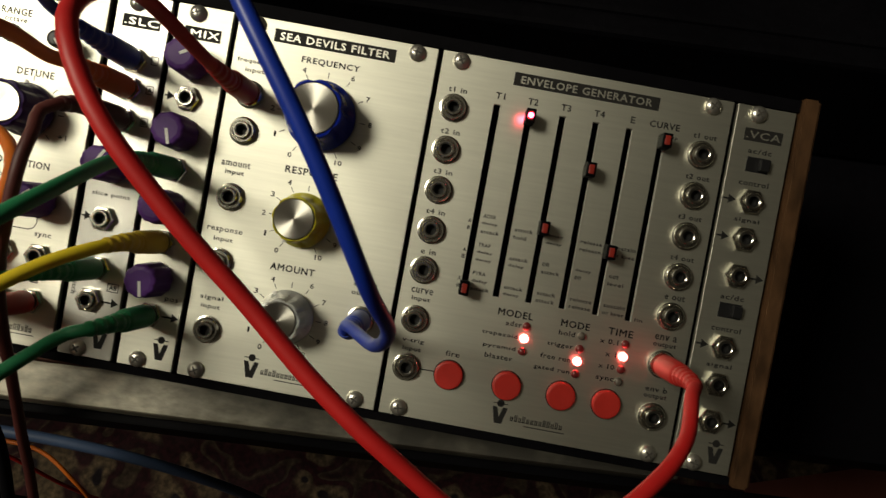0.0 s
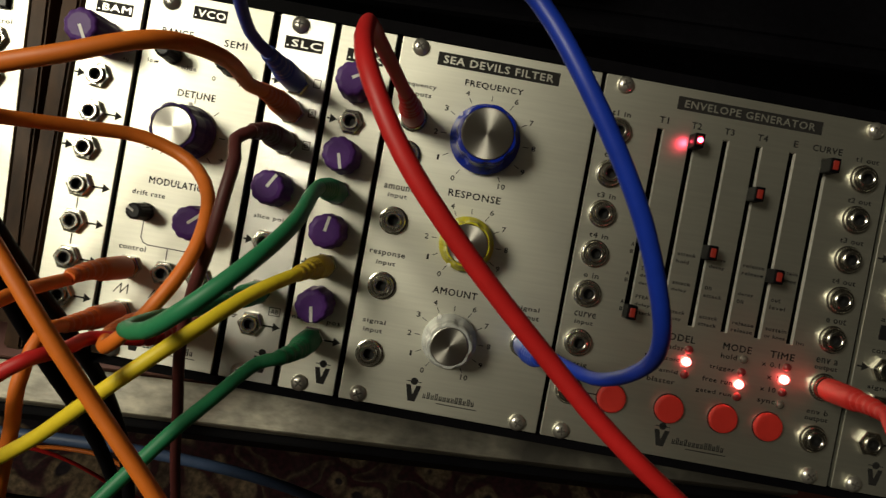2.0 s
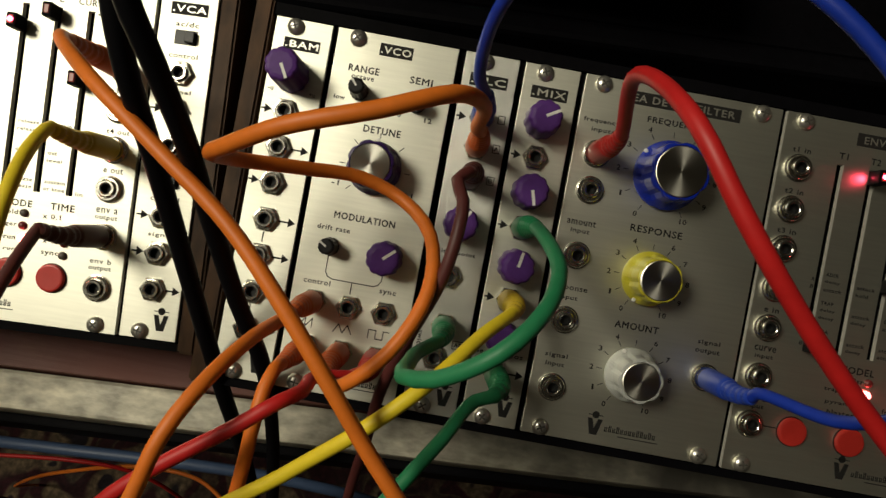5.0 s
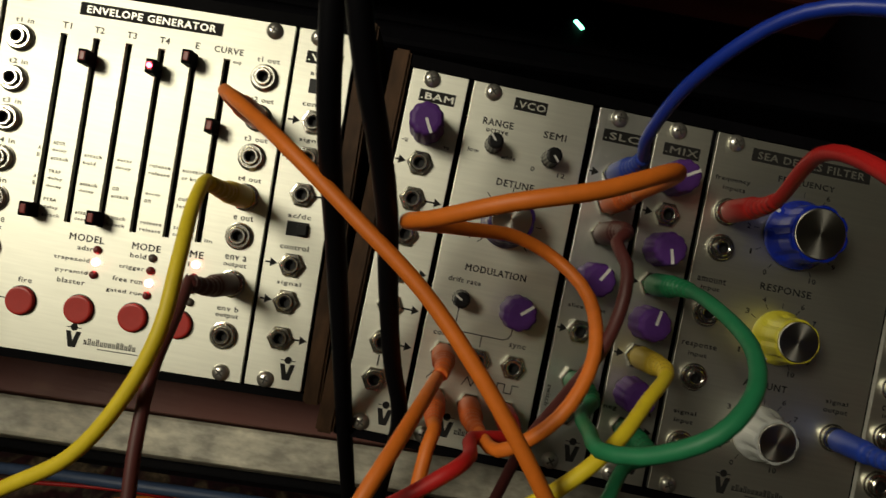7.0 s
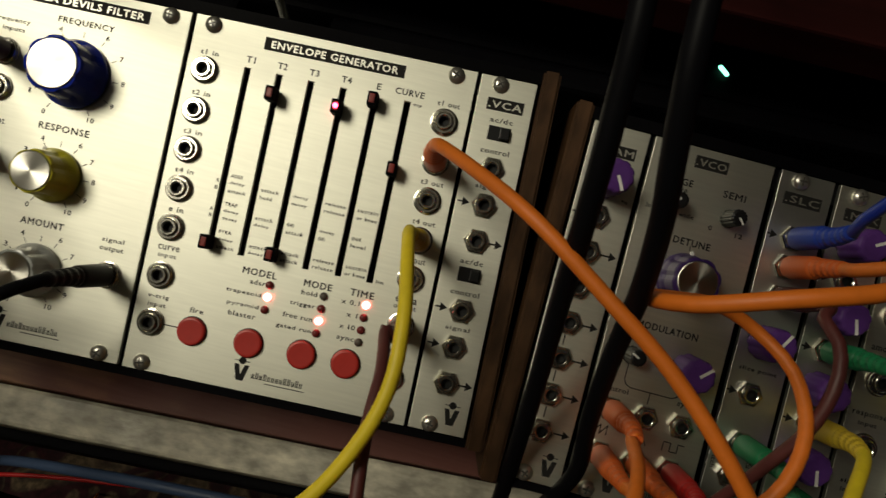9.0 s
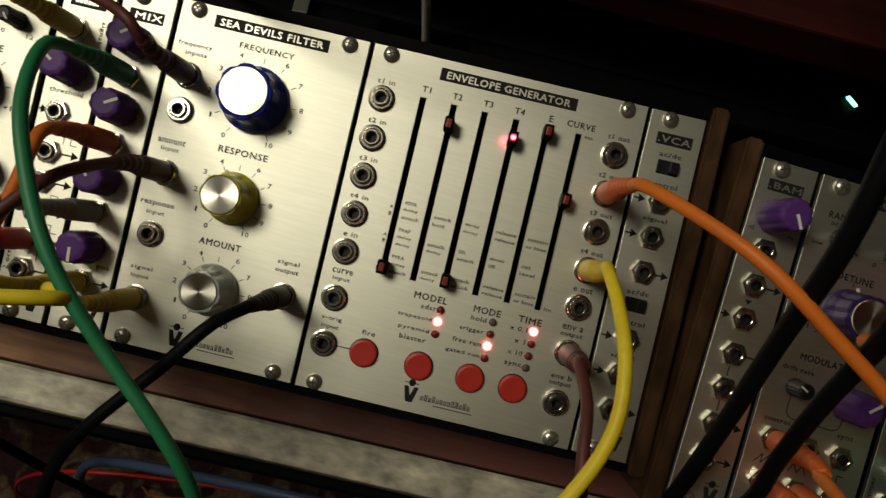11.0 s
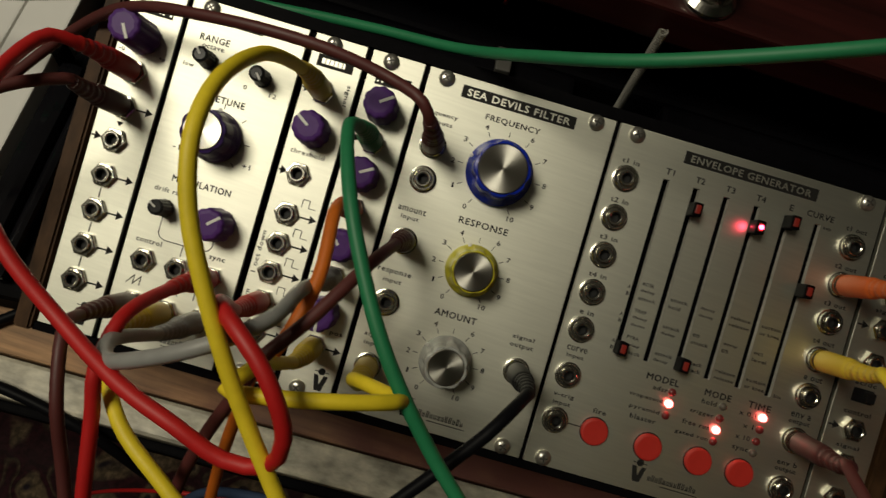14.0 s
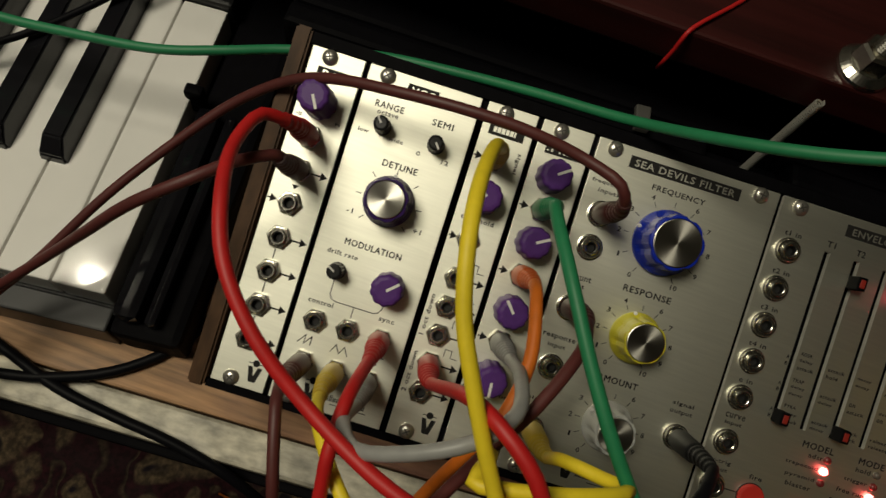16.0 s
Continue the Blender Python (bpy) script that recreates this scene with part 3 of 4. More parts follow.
FADER_PRINT = (
    (("ADSR", "delay", "attack"), ("TRAP", "delay", "decay"), ("PYRA", "delay", "attack")),
    (("attack", "hold"), ("attack", "delay"), ("attack", "decay")),
    (("decay", "decay"), ("on", "attack"), ("attack", "attack")),
    (("release", "release"), ("decay", "on"), ("release", "release")),
    (("sustain", "or knee"), ("out", "level"), ("sustain", "or knee")),
)


def envelope(cab, sliders, lit, times):
    m = module(cab, "envelope_module", 183.6, 286.0, "wide aluminium envelope generator with six faders and red buttons", [(x, 47.0, 113.2) for x in SLOT_X])
    title(m, "ENVELOPE GENERATOR", 209.4, 260.6, 120.8, 125.4)
    for i, s in enumerate(("T1", "T2", "T3", "T4", "E", "CURVE")):
        word(m, s, SLOT_X[i] + (0.6 if i < 5 else 0.2), 116.2, (3.2, 3.4, 3.4, 3.6, 1.4, 10.4)[i], 2.2)
    part("fader_well", block(200 * MM, 268 * MM, 44 * MM, 116 * MM, -9 * MM, -6 * MM), BLACK, m)
    for i, x in enumerate(SLOT_X):
        slider(m, x, sliders[i], i == lit)
    for i, y in enumerate((109.2, 94.4, 80.2, 66.0, 51.8, 34.4, 17.4)):
        jack(m, 190.4, y, False)
        if i < 5:
            word(m, ("t1 in", "t2 in", "t3 in", "t4 in", "e in")[i], 190.8, y + 6.5, (6.4, 6.6, 6.6, 6.6, 5.2)[i], 1.8)
    for i, y in enumerate((108.4, 94.0, 79.8, 65.4, 51.4, 34.4, 15.8)):
        jack(m, 277.8, y, False)
        if i < 5:
            word(m, ("t1 out", "t2 out", "t3 out", "t4 out", "e out")[i], 278.2, y + 6.6, (8.0, 8.2, 8.2, 8.2, 7.0)[i], 1.8)
    for s, x, y, w in (("curve", 191.2, 44.4, 7.6), ("input", 191.2, 41.4, 6.4), ("v-trig", 191.2, 26.6, 7.6), ("input", 191.2, 23.6, 6.4), ("env a", 277.8, 43.6, 7.6), ("output", 277.8, 40.8, 8.0),
                       ("env b", 277.8, 25.4, 7.6), ("output", 277.8, 22.6, 8.0), ("fire", 205.6, 24.6, 4.8), ("exp", 267.4, 112.2, 3.0), ("lin", 267.2, 48.0, 2.6)):
        word(m, s, x, y, w, 1.8 if w > 3.2 else 1.2)
    for s, x, y, w in (("MODEL", 224.8, 42.4, 12.2), ("MODE", 246.0, 42.4, 10.0), ("TIME", 262.0, 42.6, 8.6)):
        word(m, s, x, y, w, 2.4)
    for s, x, y, w in (("adsr", 224.8, 38.9, 5.6), ("trapezoid", 220.6, 34.4, 12.6), ("pyramid", 221.2, 30.0, 11.4), ("blaster", 221.6, 26.6, 9.8), ("hold", 243.6, 39.0, 5.6), ("trigger", 242.0, 34.4, 9.0),
                       ("free run", 241.2, 30.0, 10.6), ("gated run", 240.6, 25.6, 12.6), ("x 0.1", 258.6, 38.9, 6.4), ("x 1", 260.0, 34.6, 3.8), ("x 10", 259.2, 30.2, 5.4), ("sync", 259.4, 25.6, 6.2)):
        word(m, s, x, y, w, 1.7)
    for i, y in enumerate((38.9, 34.5, 30.0)):
        led(m, 229.2, y, (LED_OFF, LED_ON, LED_OFF)[i])
    for i, y in enumerate((39.0, 34.5, 30.0, 25.6)):
        led(m, 248.8, y, (LED_GREY, LED_OFF, LED_ON, LED_OFF)[i])
        led(m, 264.2, y, LED_GREY if i == 3 else (LED_ON if i == times else LED_OFF))
    for x in (205.5, 226.1, 245.3, 261.3):
        button(m, x, 17.2)
    bm = bmesh.new()
    ink_line(bm, [(195.4, 17.4), (200.0, 17.4)], 0.4)
    part("print_line", bm, PRINT, m, "", at(0, 0, INK_Z))
    # small print between the faders
    for i, rows in enumerate(FADER_PRINT):
        for (ya, yb, yc), trio in zip(((74.2, 71.6, 68.8), (64.0, 61.4, 58.7), (54.0, 51.2, 48.6)), rows):
            for y, t in zip((ya, yb, yc) if len(trio) == 3 else (yb - 0.1, yc), trio):
                w = 1.02 * len(t) + 0.3
                word(m, t, SLOT_X[i] + 2.3 + w / 2, y, w, 1.25 if t.isupper() else 1.3)
    for y, t in ((71.8, "A"), (69.2, "B"), (61.5, "A"), (59.1, "B"), (51.4, "A"), (48.8, "B")):
        word(m, t, 203.1, y, 1.0, 1.3)
    emblem(m, 225.4, 6.8)
    maker_bars(m, 238.8, 5.2, 18.8)


def vca(cab):
    m = module(cab, "amplifier_module", 287.6, 307.8, "narrow aluminium amplifier module with two slide switches and jacks")
    title(m, ".VCA", 291.4, 304.6, 116.4, 120.8)
    for y0 in (57.0, 108.4):
        slide_switch(m, 297.8, y0, 1)
        word(m, "ac/dc", 297.8, y0 + 4.7, 8.2, 1.7)
        for k, y in enumerate((y0 - 12.9, y0 - 26.0, y0 - 39.0)):
            jack(m, 297.7, y)
            if k < 2:
                word(m, ("control", "signal")[k], 297.7, y + 6.4, (10.2, 8.6)[k], 1.8)
                arrow(m, 288.6, 292.6, y)
            else:
                arrow(m, 302.2, 307.2, y)
    emblem(m, 301.8, 6.6)


CAB_A = RACK
CAB_B = RACK @ pose(-0.323, -0.0078, -0.0031, 0, 0, 2.9)
SLOPE = 0.4452     # the cases stand on the table, their panels lean back 24 degrees


def wedge(bm, x0, x1, y0, y1, top, base):
    """A wall of a case: level with the panels on top, cut to the table below. base: depth under the panel's lower edge."""
    low = lambda y: (-base - SLOPE * y) * MM
    vs = [bm.verts.new((x * MM, y * MM, z)) for x in (x0, x1) for y, z in ((y0, low(y0)), (y1, low(y1)), (y1, top * MM), (y0, top * MM))]
    for f in ((3, 2, 1, 0), (4, 5, 6, 7), (0, 1, 5, 4), (1, 2, 6, 5), (2, 3, 7, 6), (3, 0, 4, 7)):
        bm.faces.new([vs[i] for i in f])
    return bm


def cabinet(cab, base):
    c = root("rack_case", cab, "low black rack case with walnut end cheeks", "rack case", "rack cases on the table")
    part("bottom_tray", block(-1 * MM, 309 * MM, 0, 128 * MM, -60 * MM, -57 * MM), BLACK, c)
    part("front_wall", wedge(bmesh.new(), -1, 309, -3.4, -0.6, -0.8, base), BLACK, c)
    part("rear_wall", wedge(bmesh.new(), -1, 309, 129.0, 133.2, -0.4, base), BLACK, c)
    for y0, y1 in ((0, 7.5), (121.0, 128.4)):
        part("mounting_rail", block(-0.5 * MM, 308.5 * MM, y0 * MM, y1 * MM, -11 * MM, -2.2 * MM), BLACK, c)
    for x0, x1 in ((-7.4, -1.1), (309.1, 315.4)):
        bm = wedge(bmesh.new(), x0, x1, -3.6, 134, 1.2, base)
        bmesh.ops.bevel(bm, geom=list(bm.edges), offset=0.0009, segments=2, affect="EDGES")
        part("end_cheek", bm, CHEEK, c, "oiled walnut end cheek")


cabinet(CAB_A, 78.9)
cabinet(CAB_B, 73.2)
for cab, other, turns, mixes, faders, lit, tm in ((CAB_A, slc, (-55, -150, -30), (60, 165, 10, 170), (48.5, 110.0, 73.4, 95.8, 69.4, 110.0), 1, 1),
                                                  (CAB_B, divider, (-75, -20, -60), (55, 60, -40, 175), (49.6, 104.8, 49.9, 105.0, 110.2, 87.8), 3, 0)):
    bam(cab)
    vco(cab)
    other(cab)
    mix(cab, mixes)
    filter_module(cab, turns)
    envelope(cab, faders, lit, tm)
    vca(cab)
settle_parts()

# ---------------------------------------------------------------- table, floor, surroundings
TAB = pose(-0.168, -0.004, TABLE_Z, 0, 0, 3.3)      # the table stands at a slight angle to the racks


def structure(name, bm, mat, m=None, label="", category="", smooth=False):
    ob = new(name, mesh_of(name, bm, mat, smooth))
    if m is not None:
        ob.matrix_world = m
    return tagged(ob, label, category, "", "structure")


def carpet_material():
    m = material("patterned_carpet", (0.10, 0.02, 0.025), 0.95, 0, 0.3, 700, 0.6, 0.2, 20)
    nt = m.node_tree
    b = nt.nodes["Principled BSDF"]
    geo = nt.nodes.new("ShaderNodeNewGeometry")
    warp = nt.nodes.new("ShaderNodeTexNoise")
    warp.inputs["Scale"].default_value = 11
    add = nt.nodes.new("ShaderNodeVectorMath")
    add.operation = "MULTIPLY_ADD"
    add.inputs[1].default_value = (0.10, 0.10, 0.0)
    nt.links.new(geo.outputs["Position"], warp.inputs["Vector"])
    nt.links.new(warp.outputs["Color"], add.inputs[0])
    nt.links.new(geo.outputs["Position"], add.inputs[2])
    vor = nt.nodes.new("ShaderNodeTexVoronoi")
    vor.feature = "SMOOTH_F1"
    vor.inputs["Scale"].default_value = 21
    nt.links.new(add.outputs[0], vor.inputs["Vector"])
    ramp = nt.nodes.new("ShaderNodeValToRGB")
    e = ramp.color_ramp.elements
    e[0].position, e[0].color = 0.12, (0.02, 0.012, 0.02, 1)
    e[1].position, e[1].color = 0.75, (0.05, 0.008, 0.014, 1)
    for p, c in ((0.20, (0.24, 0.17, 0.10, 1)), (0.33, (0.17, 0.115, 0.07, 1)), (0.40, (0.05, 0.008, 0.014, 1)), (0.52, (0.042, 0.007, 0.012, 1)), (0.55, (0.11, 0.075, 0.045, 1)), (0.62, (0.04, 0.007, 0.012, 1))):
        x = ramp.color_ramp.elements.new(p)
        x.color = c
    nt.links.new(vor.outputs["Distance"], ramp.inputs["Fac"])
    pile = nt.nodes.new("ShaderNodeTexNoise")
    pile.inputs["Scale"].default_value, pile.inputs["Detail"].default_value = 120, 6
    nt.links.new(geo.outputs["Position"], pile.inputs["Vector"])
    patch = nt.nodes.new("ShaderNodeMapRange")
    patch.inputs["From Min"].default_value, patch.inputs["From Max"].default_value = 0.40, 0.72
    patch.inputs["To Min"].default_value, patch.inputs["To Max"].default_value = 0.32, 0.95
    nt.links.new(pile.outputs["Fac"], patch.inputs["Value"])
    worn = nt.nodes.new("ShaderNodeVectorMath")
    worn.operation = "SCALE"
    nt.links.new(ramp.outputs[0], worn.inputs[0])
    nt.links.new(patch.outputs[0], worn.inputs["Scale"])
    nt.links.new(worn.outputs[0], b.inputs["Base Color"])
    return m


CARPET = carpet_material()
structure("floor", block(-2.2, 2.2, -1.8, 1.3, -0.05, 0.0), CARPET, None, "dark red carpet with a beige floral pattern", "carpet")
WALLP = material("dark_wall", (0.05, 0.044, 0.037), 0.85, 0, 0.06, 60, 0.1, 0.1, 3)
structure("wall_north", block(-2.2, 2.2, 1.3, 1.4, 0, 2.9), WALLP)
structure("wall_south", block(-2.2, 2.2, -1.9, -1.8, 0, 2.9), WALLP)
structure("wall_west", block(-2.3, -2.2, -1.9, 1.4, 0, 2.9), WALLP)
structure("wall_east", block(2.2, 2.3, -1.9, 1.4, 0, 2.9), WALLP)
structure("ceiling", block(-2.3, 2.3, -1.9, 1.4, 2.9, 3.0), WALLP)

table = root("work_table", TAB, "long worn wooden table with a grey front edge", "table")
part("tabletop", block(-0.8, 0.488, 0, 0.62, -0.02, 0, 0.0012), TABLE, table, "scuffed reddish brown wood")
part("front_edge", block(-0.8, 0.488, -0.018, -0.0006, -0.026, -0.0035, 0.0018), EDGE, table, "chipped grey metal edge strip, its dimming to the right put into the colour")
# no table part known here: black board added to keep the right side dark
part("side_leaf", block(0.489, 0.95, 0, 0.62, -0.022, -0.002, 0.0012), BLACK, table, "added black filler board for the dark area right of the racks")
part("under_rail", block(-0.8, 0.95, -0.0225, -0.0182, -0.045, -0.016, 0.001), BLACK, table)
for x in (-0.76, 0.87):
    for y in (0.02, 0.55):
        part("leg", block(x, x + 0.05, y, y + 0.05, -TABLE_Z, -0.02), TABLE, table)

# a black device behind the racks, with its lamp
device = root("black_device", pose(-0.1, 0.165, TABLE_Z, 0, 0, 3.3), "low matt black device behind the rack cases", "audio device")
part("body", block(-0.262, 0.62, 0.013, 0.36, 0, 0.074, 0.003), BLACK, device)
part("front_panel", block(-0.262, -0.058, 0.0, 0.0128, 0, 0.074, 0.003), BLACK, device)
part("front_panel", block(-0.016, 0.62, 0.0, 0.0128, 0, 0.074, 0.003), BLACK, device)
part("socket_ledge", block(-0.0576, -0.0164, 0.0, 0.0126, 0, 0.062, 0.002), BLACK, device)
part("rim", block(0.25, 0.6, 0.075, 0.081, 0.074, 0.078, 0.0015), BLACK_P, device)
part("power_lamp", block(-0.0011, 0.0011, -0.0032, 0.0032, 0, 0.0014, 0.0009), GREEN_LED, device, "small oblong green lamp", pose(0.168, 0.0285, 0.074, 0, 0, 40))

shelf = root("wooden_shelf", pose(-0.2, 0.1705, 0.85, 0, 0, 2.0), "dark red mahogany shelf board", "shelf")
part("board", block(-0.55, 0.36, 0, 0.3, -0.018, 0, 0.0015), MAHOGANY, shelf)
for x in (-0.5, 0.3):
    part("support", block(x, x + 0.02, 0.24, 0.28, -0.85 + TABLE_Z + 0.074, -0.018), MAHOGANY, shelf)

# a flanged steel nut on its bolt, on the shelf
nut = root("flange_nut", pose(-0.1265, 0.1845, 0.85), "shiny steel flange nut with a bolt end standing on the shelf", "nut")
part("flange", lathe(bmesh.new(), [(0.0112, 0), (0.0115, 0.0008), (0.0112, 0.002), (0.0088, 0.0042), (0.0082, 0.0045)], 40), NICKEL, nut)
six = lambda a, r, z: r * math.cos(math.pi / 6) / math.cos((a % (math.pi / 3)) - math.pi / 6)
part("hex_head", lathe(bmesh.new(), [(0.0082, 0.0046), (0.0082, 0.0112), (0.0072, 0.0124)], 48, six), NICKEL, nut)
thread = [(0.0046 if k % 2 else 0.0041, 0.0125 + 0.0006 * k) for k in range(12)] + [(0.0034, 0.0202)]
part("bolt_end", lathe(bmesh.new(), thread, 24), NICKEL, nut, "threaded bolt end")


def coil(p, q, r, wire, turns, n=14, k=6):
    """A close spring between p and q."""
    bm = bmesh.new()
    p, q = Vector(p), Vector(q)
    d = (q - p).normalized()
    u = d.orthogonal().normalized()
    v = d.cross(u)
    rings = []
    for i in range(turns * n + 1):
        a = 2 * math.pi * i / n
        out = u * math.cos(a) + v * math.sin(a)
        c = p.lerp(q, i / (turns * n)) + out * r
        rings.append([bm.verts.new(c + (out * math.cos(b) + d * math.sin(b)) * wire) for b in (2 * math.pi * j / k for j in range(k))])
    for a, b in zip(rings, rings[1:]):
        for j in range(k):
            bm.faces.new((a[j], a[(j + 1) % k], b[(j + 1) % k], b[j]))
    return bm


neck = root("gooseneck", pose(-0.1358, 0.1688, TABLE_Z + 0.062), "bare steel spring gooseneck on the black device", "gooseneck")
part("spring", coil((0, 0, 0.0025), (-0.0036, -0.0042, 0.064), 0.00165, 0.0004, 46), SPRING, neck)
part("socket", lathe(bmesh.new(), [(0.0028, 0), (0.0028, 0.0018), (0.0022, 0.0026)], 20), BLACK_P, neck)
clip = root("cable_clip", pose(-0.194, 0.167, TABLE_Z + 0.074, 0, 0, 8), "small grey plastic clip on the black device", "clip")
part("plate", block(-0.0035, 0.0035, -0.010, 0.003, 0.0045, 0.008, 0.0008), material("grey_plastic", (0.085, 0.082, 0.075), 0.5), clip)
part("stem", block(-0.002, 0.002, -0.002, 0.002, 0, 0.0045), BLACK_P, clip)

# ---------------------------------------------------------------- keyboard
PIANO_AT = pose(-0.385, 0.015, 0.755, 0, 0, 6.3)
piano = root("keyboard", PIANO_AT @ pose(0, 0, TABLE_Z - 0.755), "black keyboard with glossy white and black keys", "keyboard")
KZ = 0.755 - TABLE_Z
part("key_bed", block(-0.42, 0.002, -0.002, 0.24, 0, KZ - 0.021), BLACK_P, piano)
part("key_slip", block(-0.42, 0.002, -0.0135, -0.0022, 0, KZ - 0.011, 0.001), BLACK_P, piano, "matt black slip in front of the keys")
part("rear_panel", block(-0.42, 0.002, 0.1575, 0.24, KZ - 0.02, KZ + 0.004, 0.002), BLACK_P, piano)
part("end_block", block(0.0026, 0.034, -0.0135, 0.24, 0, KZ - 0.010, 0.004), BLACK, piano, "matt black end block")
part("side_band", block(0.0045, 0.0165, -0.008, 0.10, KZ - 0.012, KZ + 0.001, 0.0045), GLOSS, piano, "glossy black rounded band")
part("side_band", block(0.0180, 0.0235, -0.008, 0.10, KZ - 0.012, KZ - 0.002, 0.0025), GLOSS, piano, "glossy black rounded band")
part("catch", block(-0.003, 0.006, 0.1015, 0.1075, KZ - 0.011, KZ + 0.006, 0.002), BLACK, piano)


def white_key():
    bm = block(-0.0229, -0.0003, 0, 0.157, -0.018, 0, 0.0011)
    return mesh_of("white_key", bm, IVORY)


def black_key():
    bm = bmesh.new()
    prof = ((-0.006, 0.052, -0.004), (-0.0055, 0.053, 0.004), (-0.0046, 0.060, 0.0105), (-0.0046, 0.157, 0.0115))
    left = [bm.verts.new((-0.0070 if i == 0 else x, y, z)) for i, (x, y, z) in enumerate(prof)]
    right = [bm.verts.new((0.0070 if i == 0 else -x, y, z)) for i, (x, y, z) in enumerate(prof)]
    lb, rb = bm.verts.new((-0.0070, 0.157, -0.004)), bm.verts.new((0.0070, 0.157, -0.004))
    for a, b in zip(range(3), range(1, 4)):
        bm.faces.new((left[a], right[a], right[b], left[b]))
    bm.faces.new((left[3], right[3], rb, lb))
    bm.faces.new((lb, *left[0:1], *left[1:4]))
    bm.faces.new((rb, *reversed(right[1:4]), right[0]))
    bm.faces.new((left[0], lb, rb, right[0]))
    bmesh.ops.bevel(bm, geom=list(bm.edges), offset=0.0009, segments=2, affect="EDGES")
    bmesh.ops.recalc_face_normals(bm, faces=bm.faces)
    return mesh_of("black_key", bm, EBONY)


wk, bk = white_key(), black_key()
names = "CBAGFED"
for i in range(17):
    hang("white_key", wk, piano, pose(-0.0235 * i, 0, KZ))
    if names[i % 7] in "BAGED":
        shift = {"B": 0.0025, "A": 0.0, "G": -0.0025, "E": 0.0022, "D": -0.0022}[names[i % 7]]
        hang("black_key", bk, piano, pose(-0.0235 * (i + 1) + shift, 0, KZ))

# ---------------------------------------------------------------- patch cables
CABLE = {
    "red": material("red_cable", (0.52, 0.012, 0.012), 0.52, 0, 0.05, 300, 0.05, 0.08, 40),
    "blue": material("blue_cable", (0.008, 0.035, 0.36), 0.4, 0, 0.05, 300, 0.05, 0.08, 40),
    "orange": material("orange_cable", (0.75, 0.18, 0.015), 0.52, 0, 0.05, 300, 0.05, 0.08, 40),
    "yellow": material("yellow_cable", (0.86, 0.66, 0.025), 0.52, 0, 0.05, 300, 0.05, 0.08, 40),
    "green": material("green_cable", (0.018, 0.21, 0.085), 0.52, 0, 0.05, 300, 0.05, 0.08, 40),
    "brown": material("brown_cable", (0.095, 0.022, 0.020), 0.52, 0, 0.08, 300, 0.05, 0.1, 40),
    "grey": material("grey_cable", (0.30, 0.30, 0.29), 0.45, 0, 0.05, 300, 0.05, 0.08, 40),
    "black": material("black_cable", (0.0045, 0.0045, 0.006), 0.5, 0, 0.05, 300, 0.05, 0.08, 40, spec=0.09),
    "slate": material("slate_blue_cable", (0.045, 0.075, 0.15), 0.5, 0, 0.05, 300, 0.05, 0.08, 40),
}
PLUG = {
    "red": material("red_plug", (0.42, 0.015, 0.012), 0.45),
    "blue": material("blue_plug", (0.015, 0.05, 0.38), 0.4),
    "orange": material("orange_plug", (0.62, 0.12, 0.02), 0.45),
    "yellow": material("yellow_plug", (0.62, 0.44, 0.03), 0.45),
    "green": material("green_plug", (0.012, 0.20, 0.075), 0.45),
    "brown": material("brown_plug", (0.075, 0.022, 0.020), 0.45),
    "grey": material("grey_plug", (0.24, 0.24, 0.23), 0.45),
    "black": material("black_plug", (0.008, 0.008, 0.009), 0.5, spec=0.25),
}


def spline(points, step=0.004):
    """A smooth line through points (metres), evenly enough spaced."""
    p = [Vector(q) for q in points]
    p = [p[0] * 2 - p[1]] + p + [p[-1] * 2 - p[-2]]
    out = []
    for a, b, c, d in zip(p, p[1:], p[2:], p[3:]):
        # centripetal spacing keeps tight bends round
        t1 = max((b - a).length, 1e-6) ** 0.5
        t2 = t1 + max((c - b).length, 1e-6) ** 0.5
        t3 = t2 + max((d - c).length, 1e-6) ** 0.5
        n = max(2, int((c - b).length / step))
        for i in range(n):
            t = t1 + (t2 - t1) * i / n
            a1 = a.lerp(b, t / t1)
            a2 = b.lerp(c, (t - t1) / (t2 - t1))
            a3 = c.lerp(d, (t - t2) / (t3 - t2))
            b1 = a1.lerp(a2, t / t2)
            b2 = a2.lerp(a3, (t - t1) / (t3 - t1))
            out.append(b1.lerp(b2, (t - t1) / (t2 - t1)))
    return out + [p[-2]]


def tube(line, radius, n=14):
    """A round cord along line; radius may be a function of the place in it."""
    bm = bmesh.new()
    ref = None
    rings = []
    for i, c in enumerate(line):
        d = (line[min(i + 1, len(line) - 1)] - line[max(i - 1, 0)]).normalized()
        ref = d.orthogonal().normalized() if ref is None else (ref - d * ref.dot(d)).normalized()
        v = d.cross(ref)
        r = radius(i) if callable(radius) else radius
        rings.append([bm.verts.new(c + (ref * math.cos(a) + v * math.sin(a)) * r) for a in (2 * math.pi * j / n for j in range(n))])
    for a, b in zip(rings, rings[1:]):
        for j in range(n):
            bm.faces.new((a[j], a[(j + 1) % n], b[(j + 1) % n], b[j]))
    bm.faces.new(list(reversed(rings[0])))
    bm.faces.new(rings[-1])
    return bm


